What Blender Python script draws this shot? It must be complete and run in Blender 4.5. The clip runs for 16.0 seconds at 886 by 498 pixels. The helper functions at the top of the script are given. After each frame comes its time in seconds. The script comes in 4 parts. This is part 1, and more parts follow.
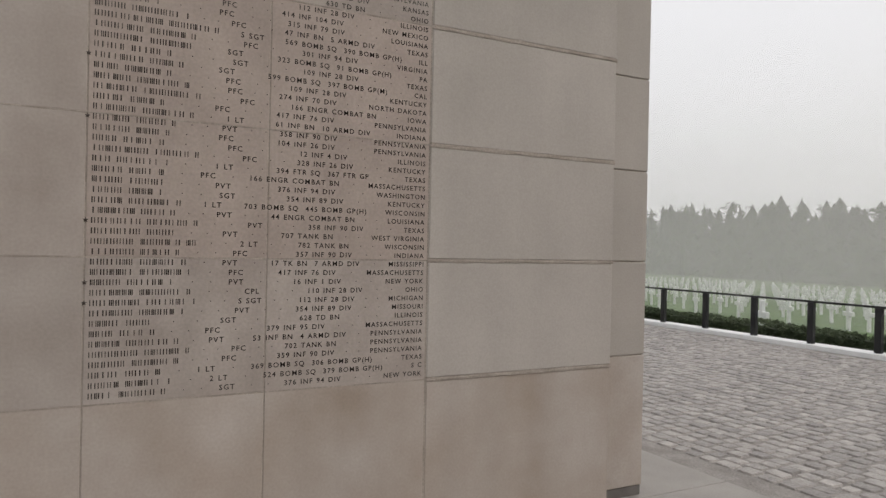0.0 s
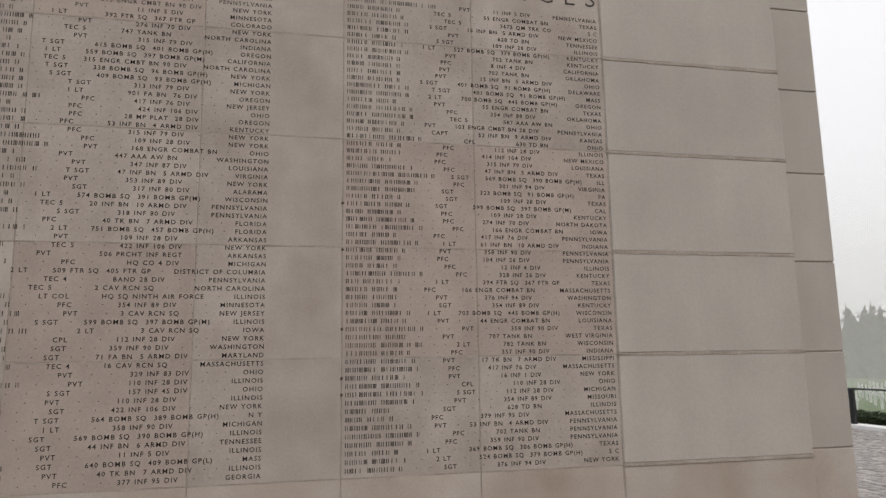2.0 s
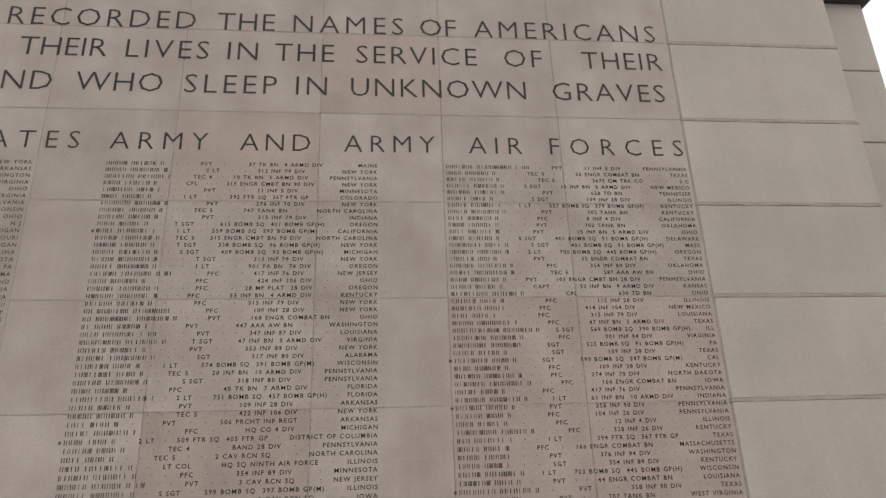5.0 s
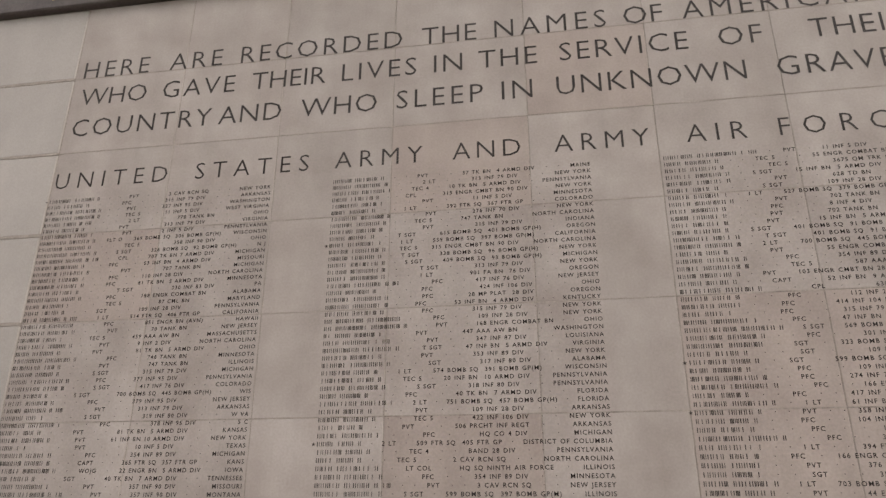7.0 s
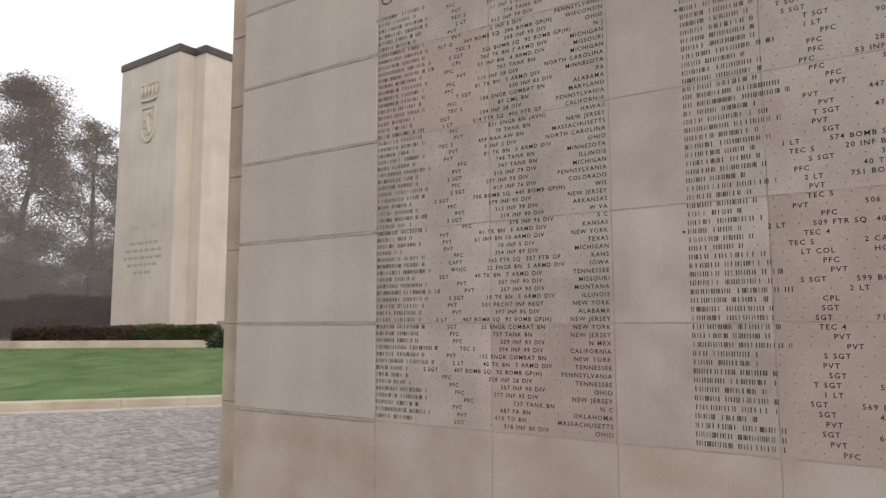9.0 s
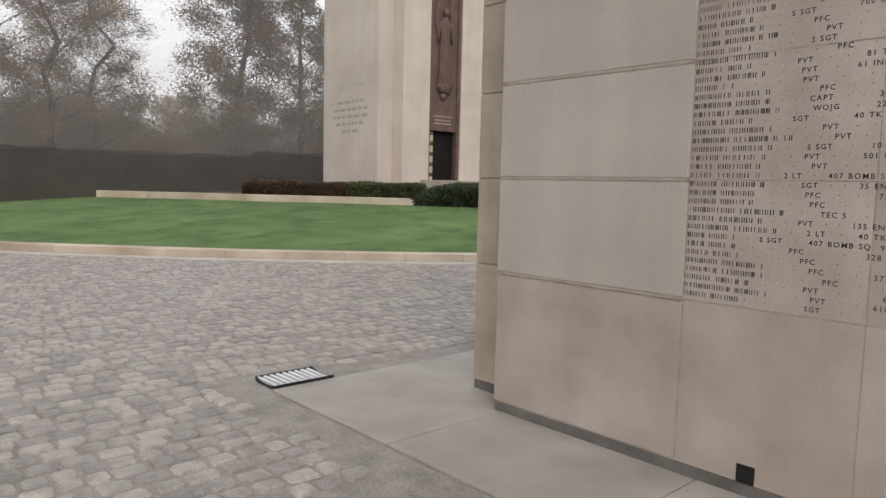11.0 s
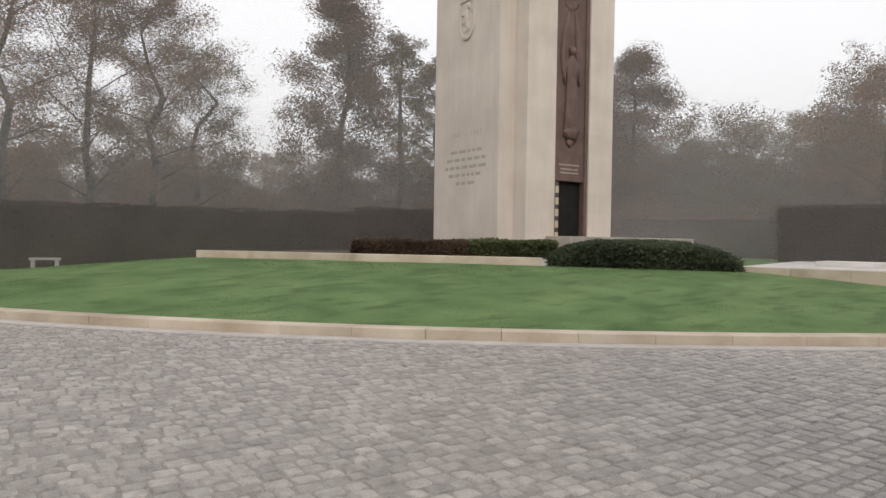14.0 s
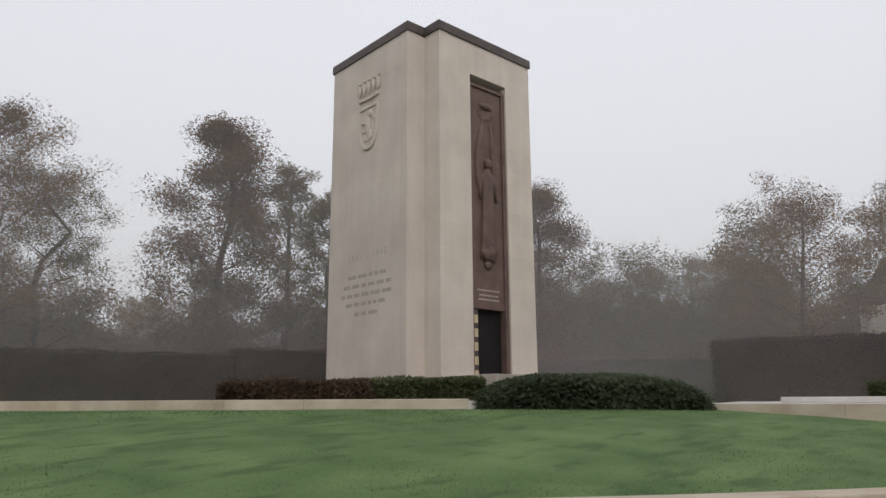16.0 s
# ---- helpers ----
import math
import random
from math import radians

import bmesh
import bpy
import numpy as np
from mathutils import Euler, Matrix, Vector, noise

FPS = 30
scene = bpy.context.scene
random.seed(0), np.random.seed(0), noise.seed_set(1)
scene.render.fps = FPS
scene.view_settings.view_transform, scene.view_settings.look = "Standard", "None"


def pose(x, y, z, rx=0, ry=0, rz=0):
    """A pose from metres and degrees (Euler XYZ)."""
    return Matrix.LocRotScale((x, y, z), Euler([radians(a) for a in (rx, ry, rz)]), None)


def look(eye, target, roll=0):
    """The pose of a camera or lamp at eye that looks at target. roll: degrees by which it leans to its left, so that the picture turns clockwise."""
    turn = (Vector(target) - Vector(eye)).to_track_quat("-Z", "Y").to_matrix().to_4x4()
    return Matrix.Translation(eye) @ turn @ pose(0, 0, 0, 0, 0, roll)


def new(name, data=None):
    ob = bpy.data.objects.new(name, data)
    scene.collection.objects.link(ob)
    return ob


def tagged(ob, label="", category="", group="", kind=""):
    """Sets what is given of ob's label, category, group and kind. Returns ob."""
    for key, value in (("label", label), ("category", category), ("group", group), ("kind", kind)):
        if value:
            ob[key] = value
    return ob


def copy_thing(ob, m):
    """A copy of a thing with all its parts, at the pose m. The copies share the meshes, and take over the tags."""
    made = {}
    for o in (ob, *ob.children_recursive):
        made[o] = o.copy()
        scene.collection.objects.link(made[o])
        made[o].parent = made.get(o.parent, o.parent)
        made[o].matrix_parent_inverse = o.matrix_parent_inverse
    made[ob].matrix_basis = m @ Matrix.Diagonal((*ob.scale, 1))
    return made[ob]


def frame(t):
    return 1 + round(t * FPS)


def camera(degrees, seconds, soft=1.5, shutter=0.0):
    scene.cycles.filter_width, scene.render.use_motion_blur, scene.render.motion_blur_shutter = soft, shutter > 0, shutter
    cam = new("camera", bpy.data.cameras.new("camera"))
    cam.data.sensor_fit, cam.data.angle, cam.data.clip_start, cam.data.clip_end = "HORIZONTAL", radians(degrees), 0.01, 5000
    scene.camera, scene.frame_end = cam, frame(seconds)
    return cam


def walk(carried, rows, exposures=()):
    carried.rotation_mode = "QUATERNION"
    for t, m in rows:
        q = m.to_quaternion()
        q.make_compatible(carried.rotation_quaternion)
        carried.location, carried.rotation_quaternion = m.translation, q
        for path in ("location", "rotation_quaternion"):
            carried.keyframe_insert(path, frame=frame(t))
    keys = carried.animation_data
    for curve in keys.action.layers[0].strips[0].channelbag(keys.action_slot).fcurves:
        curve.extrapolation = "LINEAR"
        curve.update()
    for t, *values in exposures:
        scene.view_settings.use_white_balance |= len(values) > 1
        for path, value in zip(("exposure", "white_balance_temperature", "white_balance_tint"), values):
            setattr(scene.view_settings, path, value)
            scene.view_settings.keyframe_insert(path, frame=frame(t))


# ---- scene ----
cam = camera(64.8, 16.0)
PATH = [
    (0, (5.801, -3.558, 1.782), (6.728, -1.786, 1.776), 1.2),
    (0.5, (5.557, -4.006, 1.673), (6.41, -2.199, 1.745), 1.0),
    (1, (5.529, -4.09, 1.655), (6.228, -2.221, 1.788), 0.3),
    (1.5, (5.549, -4.121, 1.648), (6.093, -2.206, 1.844), -0.5),
    (2, (5.548, -4.149, 1.68), (5.965, -2.218, 1.996), -0.9),
    (2.5, (5.57, -4.154, 1.706), (5.894, -2.223, 2.111), -1.8),
    (3, (5.523, -4.152, 1.713), (5.888, -2.244, 2.19), -2.8),
    (3.5, (5.474, -4.157, 1.706), (5.866, -2.28, 2.273), -3.3),
    (4, (5.455, -4.164, 1.709), (5.781, -2.309, 2.381), -2.8),
    (4.2, (5.447, -4.17, 1.713), (5.745, -2.322, 2.419), -2.7),
    (6.3, (5.195, -4.208, 1.847), (5.117, -2.338, 2.552), -0.7),
    (6.5, (5.165, -4.205, 1.838), (5.024, -2.339, 2.544), -0.4),
    (7, (5.093, -4.174, 1.82), (4.793, -2.327, 2.526), 0.1),
    (7.5, (5.125, -4.064, 1.79), (4.667, -2.245, 2.484), -0.3),
    (7.8, (5.122, -3.953, 1.739), (4.405, -2.172, 2.301), 1.3),
    (8, (5.082, -3.938, 1.728), (4.273, -2.175, 2.215), 1.0),
    (8.5, (4.895, -3.89, 1.712), (3.952, -2.16, 2.056), 0.3),
    (9, (4.593, -3.938, 1.696), (3.51, -2.271, 1.911), -0.1),
    (9.5, (4.366, -3.838, 1.607), (3.11, -2.288, 1.737), 0.6),
    (10, (4.079, -3.718, 1.619), (2.742, -2.23, 1.618), 0.1),
    (10.2, (3.958, -3.705, 1.599), (2.595, -2.243, 1.553), 0.4),
    (12.3, (2.387, -3.638, 1.717), (0.814, -2.436, 1.431), 1.1),
    (12.5, (2.168, -3.741, 1.672), (0.621, -2.503, 1.399), 0.8),
    (13, (1.795, -3.677, 1.659), (0.174, -2.538, 1.38), 0.2),
    (13.3, (1.606, -3.657, 1.658), (-0.048, -2.556, 1.431), 0.4),
    (13.5, (1.456, -3.649, 1.657), (-0.196, -2.535, 1.486), 0.8),
    (14, (-0.055, -2.792, 1.682), (-1.686, -1.636, 1.654), 0.92),
    (14.5, (-3.332, -0.435, 1.145), (-4.962, 0.722, 1.223), 0.31),
    (15, (-3.562, -0.240, 1.211), (-5.165, 0.937, 1.421), 0.48),
    (15.5, (-4.126, 0.027, 1.192), (-5.580, 1.331, 1.621), 0.76),
    (16, (-3.913, -0.311, 1.180), (-5.313, 1.055, 1.598), -0.33),
]
walk(cam, [(t, look(eye, target, roll)) for t, eye, target, roll in PATH],
     exposures=[(0, -0.08, 6650, 12), (1.5, -0.02, 6650, 12), (3, 0.17, 6650, 13), (4, 0.16, 6650, 13), (7, 0.33, 6650, 14), (8.5, 0.25, 6650, 14), (10, 0.2, 6650, 13), (12.5, 0.1, 6650, 12), (14.5, 0.15, 6650, 12), (15.5, 0.04, 6550, 11), (16, -0.25, 6450, 12)])

# ---- light: a bright, foggy, overcast sky ----
world = bpy.data.worlds.new("overcast")
scene.world = world
world.use_nodes = True
wn, wl = world.node_tree.nodes, world.node_tree.links
wn.clear()
sky = wn.new("ShaderNodeTexSky")
sky.sky_type, sky.sun_disc = "NISHITA", False
sky.sun_elevation, sky.sun_rotation = radians(38), radians(115)
sky.dust_density, sky.air_density = 6.0, 1.5
grey = wn.new("ShaderNodeMixRGB")
grey.inputs[0].default_value = 0.9
grey.inputs[2].default_value = (10.2, 10.4, 10.8, 1)
sky_bg = wn.new("ShaderNodeBackground")
sky_bg.inputs[1].default_value = 0.1
wout = wn.new("ShaderNodeOutputWorld")
wl.new(sky.outputs[0], grey.inputs[1])
wl.new(grey.outputs[0], sky_bg.inputs[0])
wl.new(sky_bg.outputs[0], wout.inputs[0])

sun = new("sun", bpy.data.lights.new("sun", "SUN"))
sun.data.energy, sun.data.angle, sun.data.color = 0.8, radians(25), (1, 0.95, 0.88)
sun.matrix_world = look((40, -26, 38), (0, 0, 0))


# ---- materials ----
def mat(name, colors, rough=0.8, scale=3.0, bump=0.15, fine=60.0, metal=0.0, vary=0.0, island=False, streak=0.0, spec=0.3, grain=0.35):
    """A surface with colour variation at two scales, a relief, and a change from piece to piece."""
    m = bpy.data.materials.new(name)
    m.use_nodes = True
    n, l = m.node_tree.nodes, m.node_tree.links
    b = n["Principled BSDF"]
    co = n.new("ShaderNodeNewGeometry")
    big = n.new("ShaderNodeTexNoise")
    big.inputs["Scale"].default_value, big.inputs["Detail"].default_value = scale, 6
    l.new(co.outputs["Position"], big.inputs["Vector"])
    ramp = n.new("ShaderNodeValToRGB")
    ramp.color_ramp.elements[0].position, ramp.color_ramp.elements[1].position = 0.3, 0.7
    ramp.color_ramp.elements[0].color = (*colors[0], 1)
    ramp.color_ramp.elements[1].color = (*colors[1], 1)
    l.new(big.outputs["Fac"], ramp.inputs[0])
    small = n.new("ShaderNodeTexNoise")
    small.inputs["Scale"].default_value, small.inputs["Detail"].default_value = fine, 4
    l.new(co.outputs["Position"], small.inputs["Vector"])
    mul = n.new("ShaderNodeMixRGB")
    mul.blend_type = "OVERLAY"
    mul.inputs[0].default_value = grain
    l.new(ramp.outputs[0], mul.inputs[1])
    l.new(small.outputs["Fac"], mul.inputs[2])
    last = mul.outputs[0]
    if streak:
        mp = n.new("ShaderNodeMapping")
        mp.inputs["Scale"].default_value = (2.2, 2.2, 0.16)
        l.new(co.outputs["Position"], mp.inputs["Vector"])
        st = n.new("ShaderNodeTexNoise")
        st.inputs["Scale"].default_value, st.inputs["Detail"].default_value = 1.6, 5
        l.new(mp.outputs[0], st.inputs["Vector"])
        sr = n.new("ShaderNodeMapRange")
        sr.inputs["From Min"].default_value, sr.inputs["From Max"].default_value = 0.35, 0.65
        sr.inputs["To Min"].default_value, sr.inputs["To Max"].default_value = 1 - streak, 1 + streak * 0.4
        l.new(st.outputs["Fac"], sr.inputs["Value"])
        sm = n.new("ShaderNodeVectorMath")
        sm.operation = "SCALE"
        l.new(last, sm.inputs[0])
        l.new(sr.outputs[0], sm.inputs["Scale"])
        last = sm.outputs[0]
    if vary:
        hs = n.new("ShaderNodeHueSaturation")
        rng = n.new("ShaderNodeMapRange")
        if island:
            l.new(co.outputs["Random Per Island"], rng.inputs["Value"])
        else:
            oi = n.new("ShaderNodeObjectInfo")
            l.new(oi.outputs["Random"], rng.inputs["Value"])
        rng.inputs["To Min"].default_value, rng.inputs["To Max"].default_value = 1 - vary, 1 + vary
        l.new(rng.outputs[0], hs.inputs["Value"])
        l.new(last, hs.inputs["Color"])
        last = hs.outputs[0]
    l.new(last, b.inputs["Base Color"])
    b.inputs["Roughness"].default_value, b.inputs["Metallic"].default_value = rough, metal
    b.inputs["Specular IOR Level"].default_value = spec
    bp = n.new("ShaderNodeBump")
    bp.inputs["Strength"].default_value, bp.inputs["Distance"].default_value = bump, 0.01
    l.new(small.outputs["Fac"], bp.inputs["Height"])
    l.new(bp.outputs[0], b.inputs["Normal"])
    return m


STONE = mat("limestone_grey", ((0.365, 0.33, 0.295), (0.425, 0.385, 0.345)), 0.75, 1.3, 0.05, 90, vary=0.04, streak=0.05, grain=0.14)
STONE_PANEL = mat("limestone_panel", ((0.325, 0.275, 0.242), (0.425, 0.375, 0.335)), 0.75, 2.4, 0.05, 70, vary=0.045, streak=0.06, grain=0.15)
STONE_TAN = mat("limestone_tan", ((0.335, 0.275, 0.24), (0.405, 0.34, 0.295)), 0.75, 2.6, 0.05, 70, vary=0.04, streak=0.06, grain=0.15)
STONE_BASE = mat("limestone_base", ((0.325, 0.262, 0.215), (0.43, 0.382, 0.342)), 0.72, 1.9, 0.05, 70, vary=0.035, streak=0.05, grain=0.14)
STONE_END = mat("limestone_end", ((0.31, 0.25, 0.195), (0.43, 0.36, 0.29)), 0.75, 2.4, 0.06, 70, vary=0.06, streak=0.16, grain=0.14)
MORTAR_DARK = mat("weathered_joint", ((0.27, 0.228, 0.195), (0.385, 0.335, 0.29)), 0.9, 6, 0.2, 90)
MORTAR = mat("mortar", ((0.38, 0.335, 0.30), (0.50, 0.455, 0.41)), 0.9, 5, 0.2, 120)
CUT_LINE = mat("inscription_shade", ((0.345, 0.31, 0.268), (0.41, 0.37, 0.325)), 0.9, 5, 0.2, 120)
LETTER = mat("letter_paint", ((0.032, 0.026, 0.023), (0.055, 0.045, 0.04)), 0.7, 20, 0.05, 200)
BRONZE = mat("dark_bronze", ((0.075, 0.06, 0.055), (0.11, 0.09, 0.08)), 0.5, 4, 0.1, 50, metal=0.3)
GOLD = mat("gilding", ((0.75, 0.52, 0.16), (0.85, 0.62, 0.22)), 0.32, 10, 0.1, 60, metal=0.9)
WORN_GILT = mat("worn_gilt", ((0.42, 0.34, 0.22), (0.56, 0.47, 0.32)), 0.6, 10, 0.1, 60)
GRANITE_DARK = mat("grey_plinth", ((0.105, 0.094, 0.085), (0.165, 0.15, 0.138)), 0.7, 6, 0.2, 150)
CONCRETE = mat("pale_slab", ((0.25, 0.23, 0.208), (0.355, 0.332, 0.303)), 0.55, 1.7, 0.15, 90, vary=0.05, grain=0.3)
BED = mat("sett_bed", ((0.20, 0.184, 0.168), (0.31, 0.287, 0.263)), 0.75, 4, 0.9, 70, grain=0.6)
SETT = mat("granite_sett", ((0.222, 0.203, 0.186), (0.36, 0.332, 0.303)), 0.45, 9, 0.9, 60, vary=0.24, grain=0.5, spec=0.5)
SETT_FAR = mat("granite_setts", ((0.222, 0.203, 0.186), (0.36, 0.332, 0.303)), 0.45, 9, 0.9, 60, vary=0.24, island=True, grain=0.5, spec=0.5)
GRASS_SOIL = mat("lawn", ((0.058, 0.110, 0.033), (0.122, 0.188, 0.068)), 0.9, 0.8, 0.5, 25)
BLADE = mat("grass_blade", ((0.065, 0.12, 0.038), (0.13, 0.198, 0.072)), 0.8, 0.8, 0.0, 30, vary=0.15, island=True)
KERB = mat("kerb_stone", ((0.36, 0.29, 0.215), (0.54, 0.47, 0.38)), 0.75, 1.1, 0.15, 80, vary=0.1)
CHAPEL_STONE = mat("chapel_stone", ((0.53, 0.465, 0.405), (0.615, 0.55, 0.485)), 0.8, 0.8, 0.06, 40, streak=0.05, vary=0.025, grain=0.12)
RED_STONE = mat("red_bronze", ((0.10, 0.064, 0.054), (0.155, 0.10, 0.085)), 0.6, 2.2, 0.15, 30)
# Near-black; paints in the shade of the doorway and drain pit.
DARK = mat("near_black", ((0.008, 0.007, 0.007), (0.014, 0.012, 0.012)), 0.9)
BARK = mat("bark", ((0.05, 0.042, 0.035), (0.09, 0.075, 0.062)), 0.95, 4, 0.8, 40)
MARBLE = mat("white_marble", ((0.74, 0.74, 0.73), (0.82, 0.82, 0.81)), 0.5, 3, 0.05, 50)
IRON = mat("black_iron", ((0.014, 0.014, 0.015), (0.025, 0.025, 0.026)), 0.5, 8, 0.1, 90)
STEEL = mat("galvanised_steel", ((0.62, 0.63, 0.65), (0.72, 0.73, 0.75)), 0.42, 12, 0.1, 120, metal=0.35)
GUTTER = mat("gutter_concrete", ((0.36, 0.335, 0.31), (0.47, 0.44, 0.41)), 0.6, 2.2, 0.15, 70)
STEP = mat("step_stone", ((0.27, 0.24, 0.205), (0.37, 0.33, 0.29)), 0.7, 1.3, 0.15, 60)
TERRACE = mat("terrace_stone", ((0.43, 0.40, 0.375), (0.60, 0.57, 0.54)), 0.55, 0.9, 0.1, 60)


def leaf_mat(name, a, b, vary=0.1):
    """Thin leaves that pass half of their light through."""
    m = mat(name, (a, b), 0.7, 0.45, 0.0, 8, vary=vary, island=True)
    n, l = m.node_tree.nodes, m.node_tree.links
    out = next(k for k in n if k.type == "OUTPUT_MATERIAL")
    bsdf = next(k for k in n if k.type == "BSDF_PRINCIPLED")
    bsdf.inputs["Specular IOR Level"].default_value = 0.12
    through_leaf, mix = n.new("ShaderNodeBsdfTranslucent"), n.new("ShaderNodeMixShader")
    l.new(bsdf.inputs["Base Color"].links[0].from_socket, through_leaf.inputs[0])
    mix.inputs[0].default_value = 0.5
    l.new(bsdf.outputs[0], mix.inputs[1])
    l.new(through_leaf.outputs[0], mix.inputs[2])
    l.new(mix.outputs[0], out.inputs[0])
    return m


LEAF_BROWN = leaf_mat("autumn_leaves", (0.140, 0.084, 0.052), (0.225, 0.140, 0.085), 0.09)
LEAF_GREEN = leaf_mat("dull_green_leaves", (0.104, 0.086, 0.048), (0.172, 0.132, 0.076), 0.08)
LEAF_DARK = leaf_mat("oak_leaves", (0.112, 0.070, 0.045), (0.185, 0.117, 0.075), 0.08)
HEDGE_DARK = leaf_mat("clipped_hedge_leaves", (0.056, 0.042, 0.031), (0.088, 0.066, 0.049), 0.08)
HEDGE_RED = leaf_mat("red_brown_leaves", (0.088, 0.060, 0.044), (0.150, 0.104, 0.074), 0.18)
HEDGE_GREEN = leaf_mat("shrub_leaves", (0.090, 0.104, 0.050), (0.155, 0.170, 0.082), 0.18)
SHRUB_DARK = leaf_mat("dark_shrub_leaves", (0.062, 0.080, 0.048), (0.115, 0.138, 0.086), 0.18)
FAR_TREES = mat("spruce_needles", ((0.055, 0.052, 0.05), (0.095, 0.09, 0.085)), 0.9, 0.06, 0.0, 1)


# darker strokes of longer grass in the lawn
n_, l_ = GRASS_SOIL.node_tree.nodes, GRASS_SOIL.node_tree.links
geo_, tex_, mix_, rng_ = n_.new("ShaderNodeNewGeometry"), n_.new("ShaderNodeTexNoise"), n_.new("ShaderNodeMixRGB"), n_.new("ShaderNodeMapRange")
map_ = n_.new("ShaderNodeMapping")
map_.inputs["Rotation"].default_value = (0, 0, radians(-45))
map_.inputs["Scale"].default_value = (1.5, 0.6, 1.0)
tex_.inputs["Scale"].default_value, tex_.inputs["Detail"].default_value = 1.5, 6
rng_.inputs["From Min"].default_value, rng_.inputs["From Max"].default_value = 0.54, 0.66
rng_.inputs["To Max"].default_value = 0.75
old_ = n_["Principled BSDF"].inputs["Base Color"].links[0].from_socket
mix_.inputs[2].default_value = (0.045, 0.085, 0.026, 1)
l_.new(geo_.outputs["Position"], map_.inputs["Vector"])
l_.new(map_.outputs[0], tex_.inputs["Vector"])
l_.new(tex_.outputs["Fac"], rng_.inputs["Value"])
l_.new(rng_.outputs[0], mix_.inputs[0])
l_.new(old_, mix_.inputs[1])
l_.new(mix_.outputs[0], n_["Principled BSDF"].inputs["Base Color"])


# ---- tools ----
def part(name, bm, material, parent=None, label=""):
    """Links a bmesh as one mesh object, under its thing when there is one."""
    me = bpy.data.meshes.new(name)
    bm.to_mesh(me)
    bm.free()
    me.materials.append(material)
    ob = new(name, me)
    if parent:
        ob.parent = parent
    if label:
        ob["label"] = label
    return ob


def raw(name, verts, faces, material, parent=None, smooth=False):
    me = bpy.data.meshes.new(name)
    me.from_pydata([tuple(map(float, v)) for v in verts], [], faces)
    me.materials.append(material)
    me.update()
    if smooth:
        me.shade_smooth()
    ob = new(name, me)
    if parent:
        ob.parent = parent
    return ob


def box(x0, x1, y0, y1, z0, z1, bevel=0.0, seg=1):
    bm = bmesh.new()
    bmesh.ops.create_cube(bm, size=1, matrix=Matrix.LocRotScale(((x0 + x1) / 2, (y0 + y1) / 2, (z0 + z1) / 2), None,
                                                                (x1 - x0, y1 - y0, z1 - z0)))
    if bevel:
        bmesh.ops.bevel(bm, geom=bm.edges[:], offset=bevel, segments=seg, affect="EDGES", profile=0.6)
    return bm


def merge(*bms):
    out = bmesh.new()
    for b in bms:
        me = bpy.data.meshes.new("tmp")
        b.to_mesh(me)
        b.free()
        out.from_mesh(me)
        bpy.data.meshes.remove(me)
    return out


def empty(name, x=0, y=0, z=0, **tags):
    ob = new(name)
    ob.location = (x, y, z)
    return tagged(ob, **tags)


def prism(pts, z0, z1):
    """An upright prism over a counter-clockwise outline."""
    bm = bmesh.new()
    lo = [bm.verts.new((x, y, z0)) for x, y in pts]
    hi = [bm.verts.new((x, y, z1)) for x, y in pts]
    n = len(pts)
    bm.faces.new(hi)
    bm.faces.new(lo[::-1])
    for i in range(n):
        bm.faces.new((lo[i], lo[(i + 1) % n], hi[(i + 1) % n], hi[i]))
    return bm


# ---- the ground ----
LC, LR = (-37.8, 28.22), 37.26          # centre and radius of the round lawn's kerb


def lawn_z(x, y):
    r = math.hypot(x - LC[0], y - LC[1])
    if x > -17 and y > 14.6 and (x + 12.0) * 4.7 - (y - 16.4) * 10.0 < -4:
        return 0.5
    past = -((x + 25.0) * 0.778 + (y - 4.3) * 0.629)      # the plateau falls off beyond the border wall's end
    return min(0.12 + 0.094 * min(max(LR - 0.4 - r, 0), 8.6), max(0.93 - 0.1 * max(past, 0), 0.3))


def slope_z(x):
    """The burial lawn falls away behind the fence."""
    t = min(max((x - 20.8) / 12, 0), 1)
    return -0.05 - 1.05 * t * t * (3 - 2 * t) - 0.03 * min(max(x - 33, 0), 130)


gx = [-900, -400, -150, -60, -20, 0, 19, 20.6] + [21.5 + i for i in range(0, 24, 2)] + [55, 70, 100, 160, 300, 600, 900]
gy = [-900, -300, -100, -40, 0, 40, 100, 300, 900]
raw("ground", [(x, y, slope_z(x)) for x in gx for y in gy],
    [(i * len(gy) + j, (i + 1) * len(gy) + j, (i + 1) * len(gy) + j + 1, i * len(gy) + j + 1)
     for i in range(len(gx) - 1) for j in range(len(gy) - 1)], GRASS_SOIL)
tagged(bpy.data.objects["ground"], "wide green lawn round the memorial plaza", "ground", kind="structure")

plaza = part("pavement", box(-45, 18.75, -25, 45, -0.2, -0.022), BED)
tagged(plaza, "plaza paved with grey granite setts", "pavement", kind="structure")

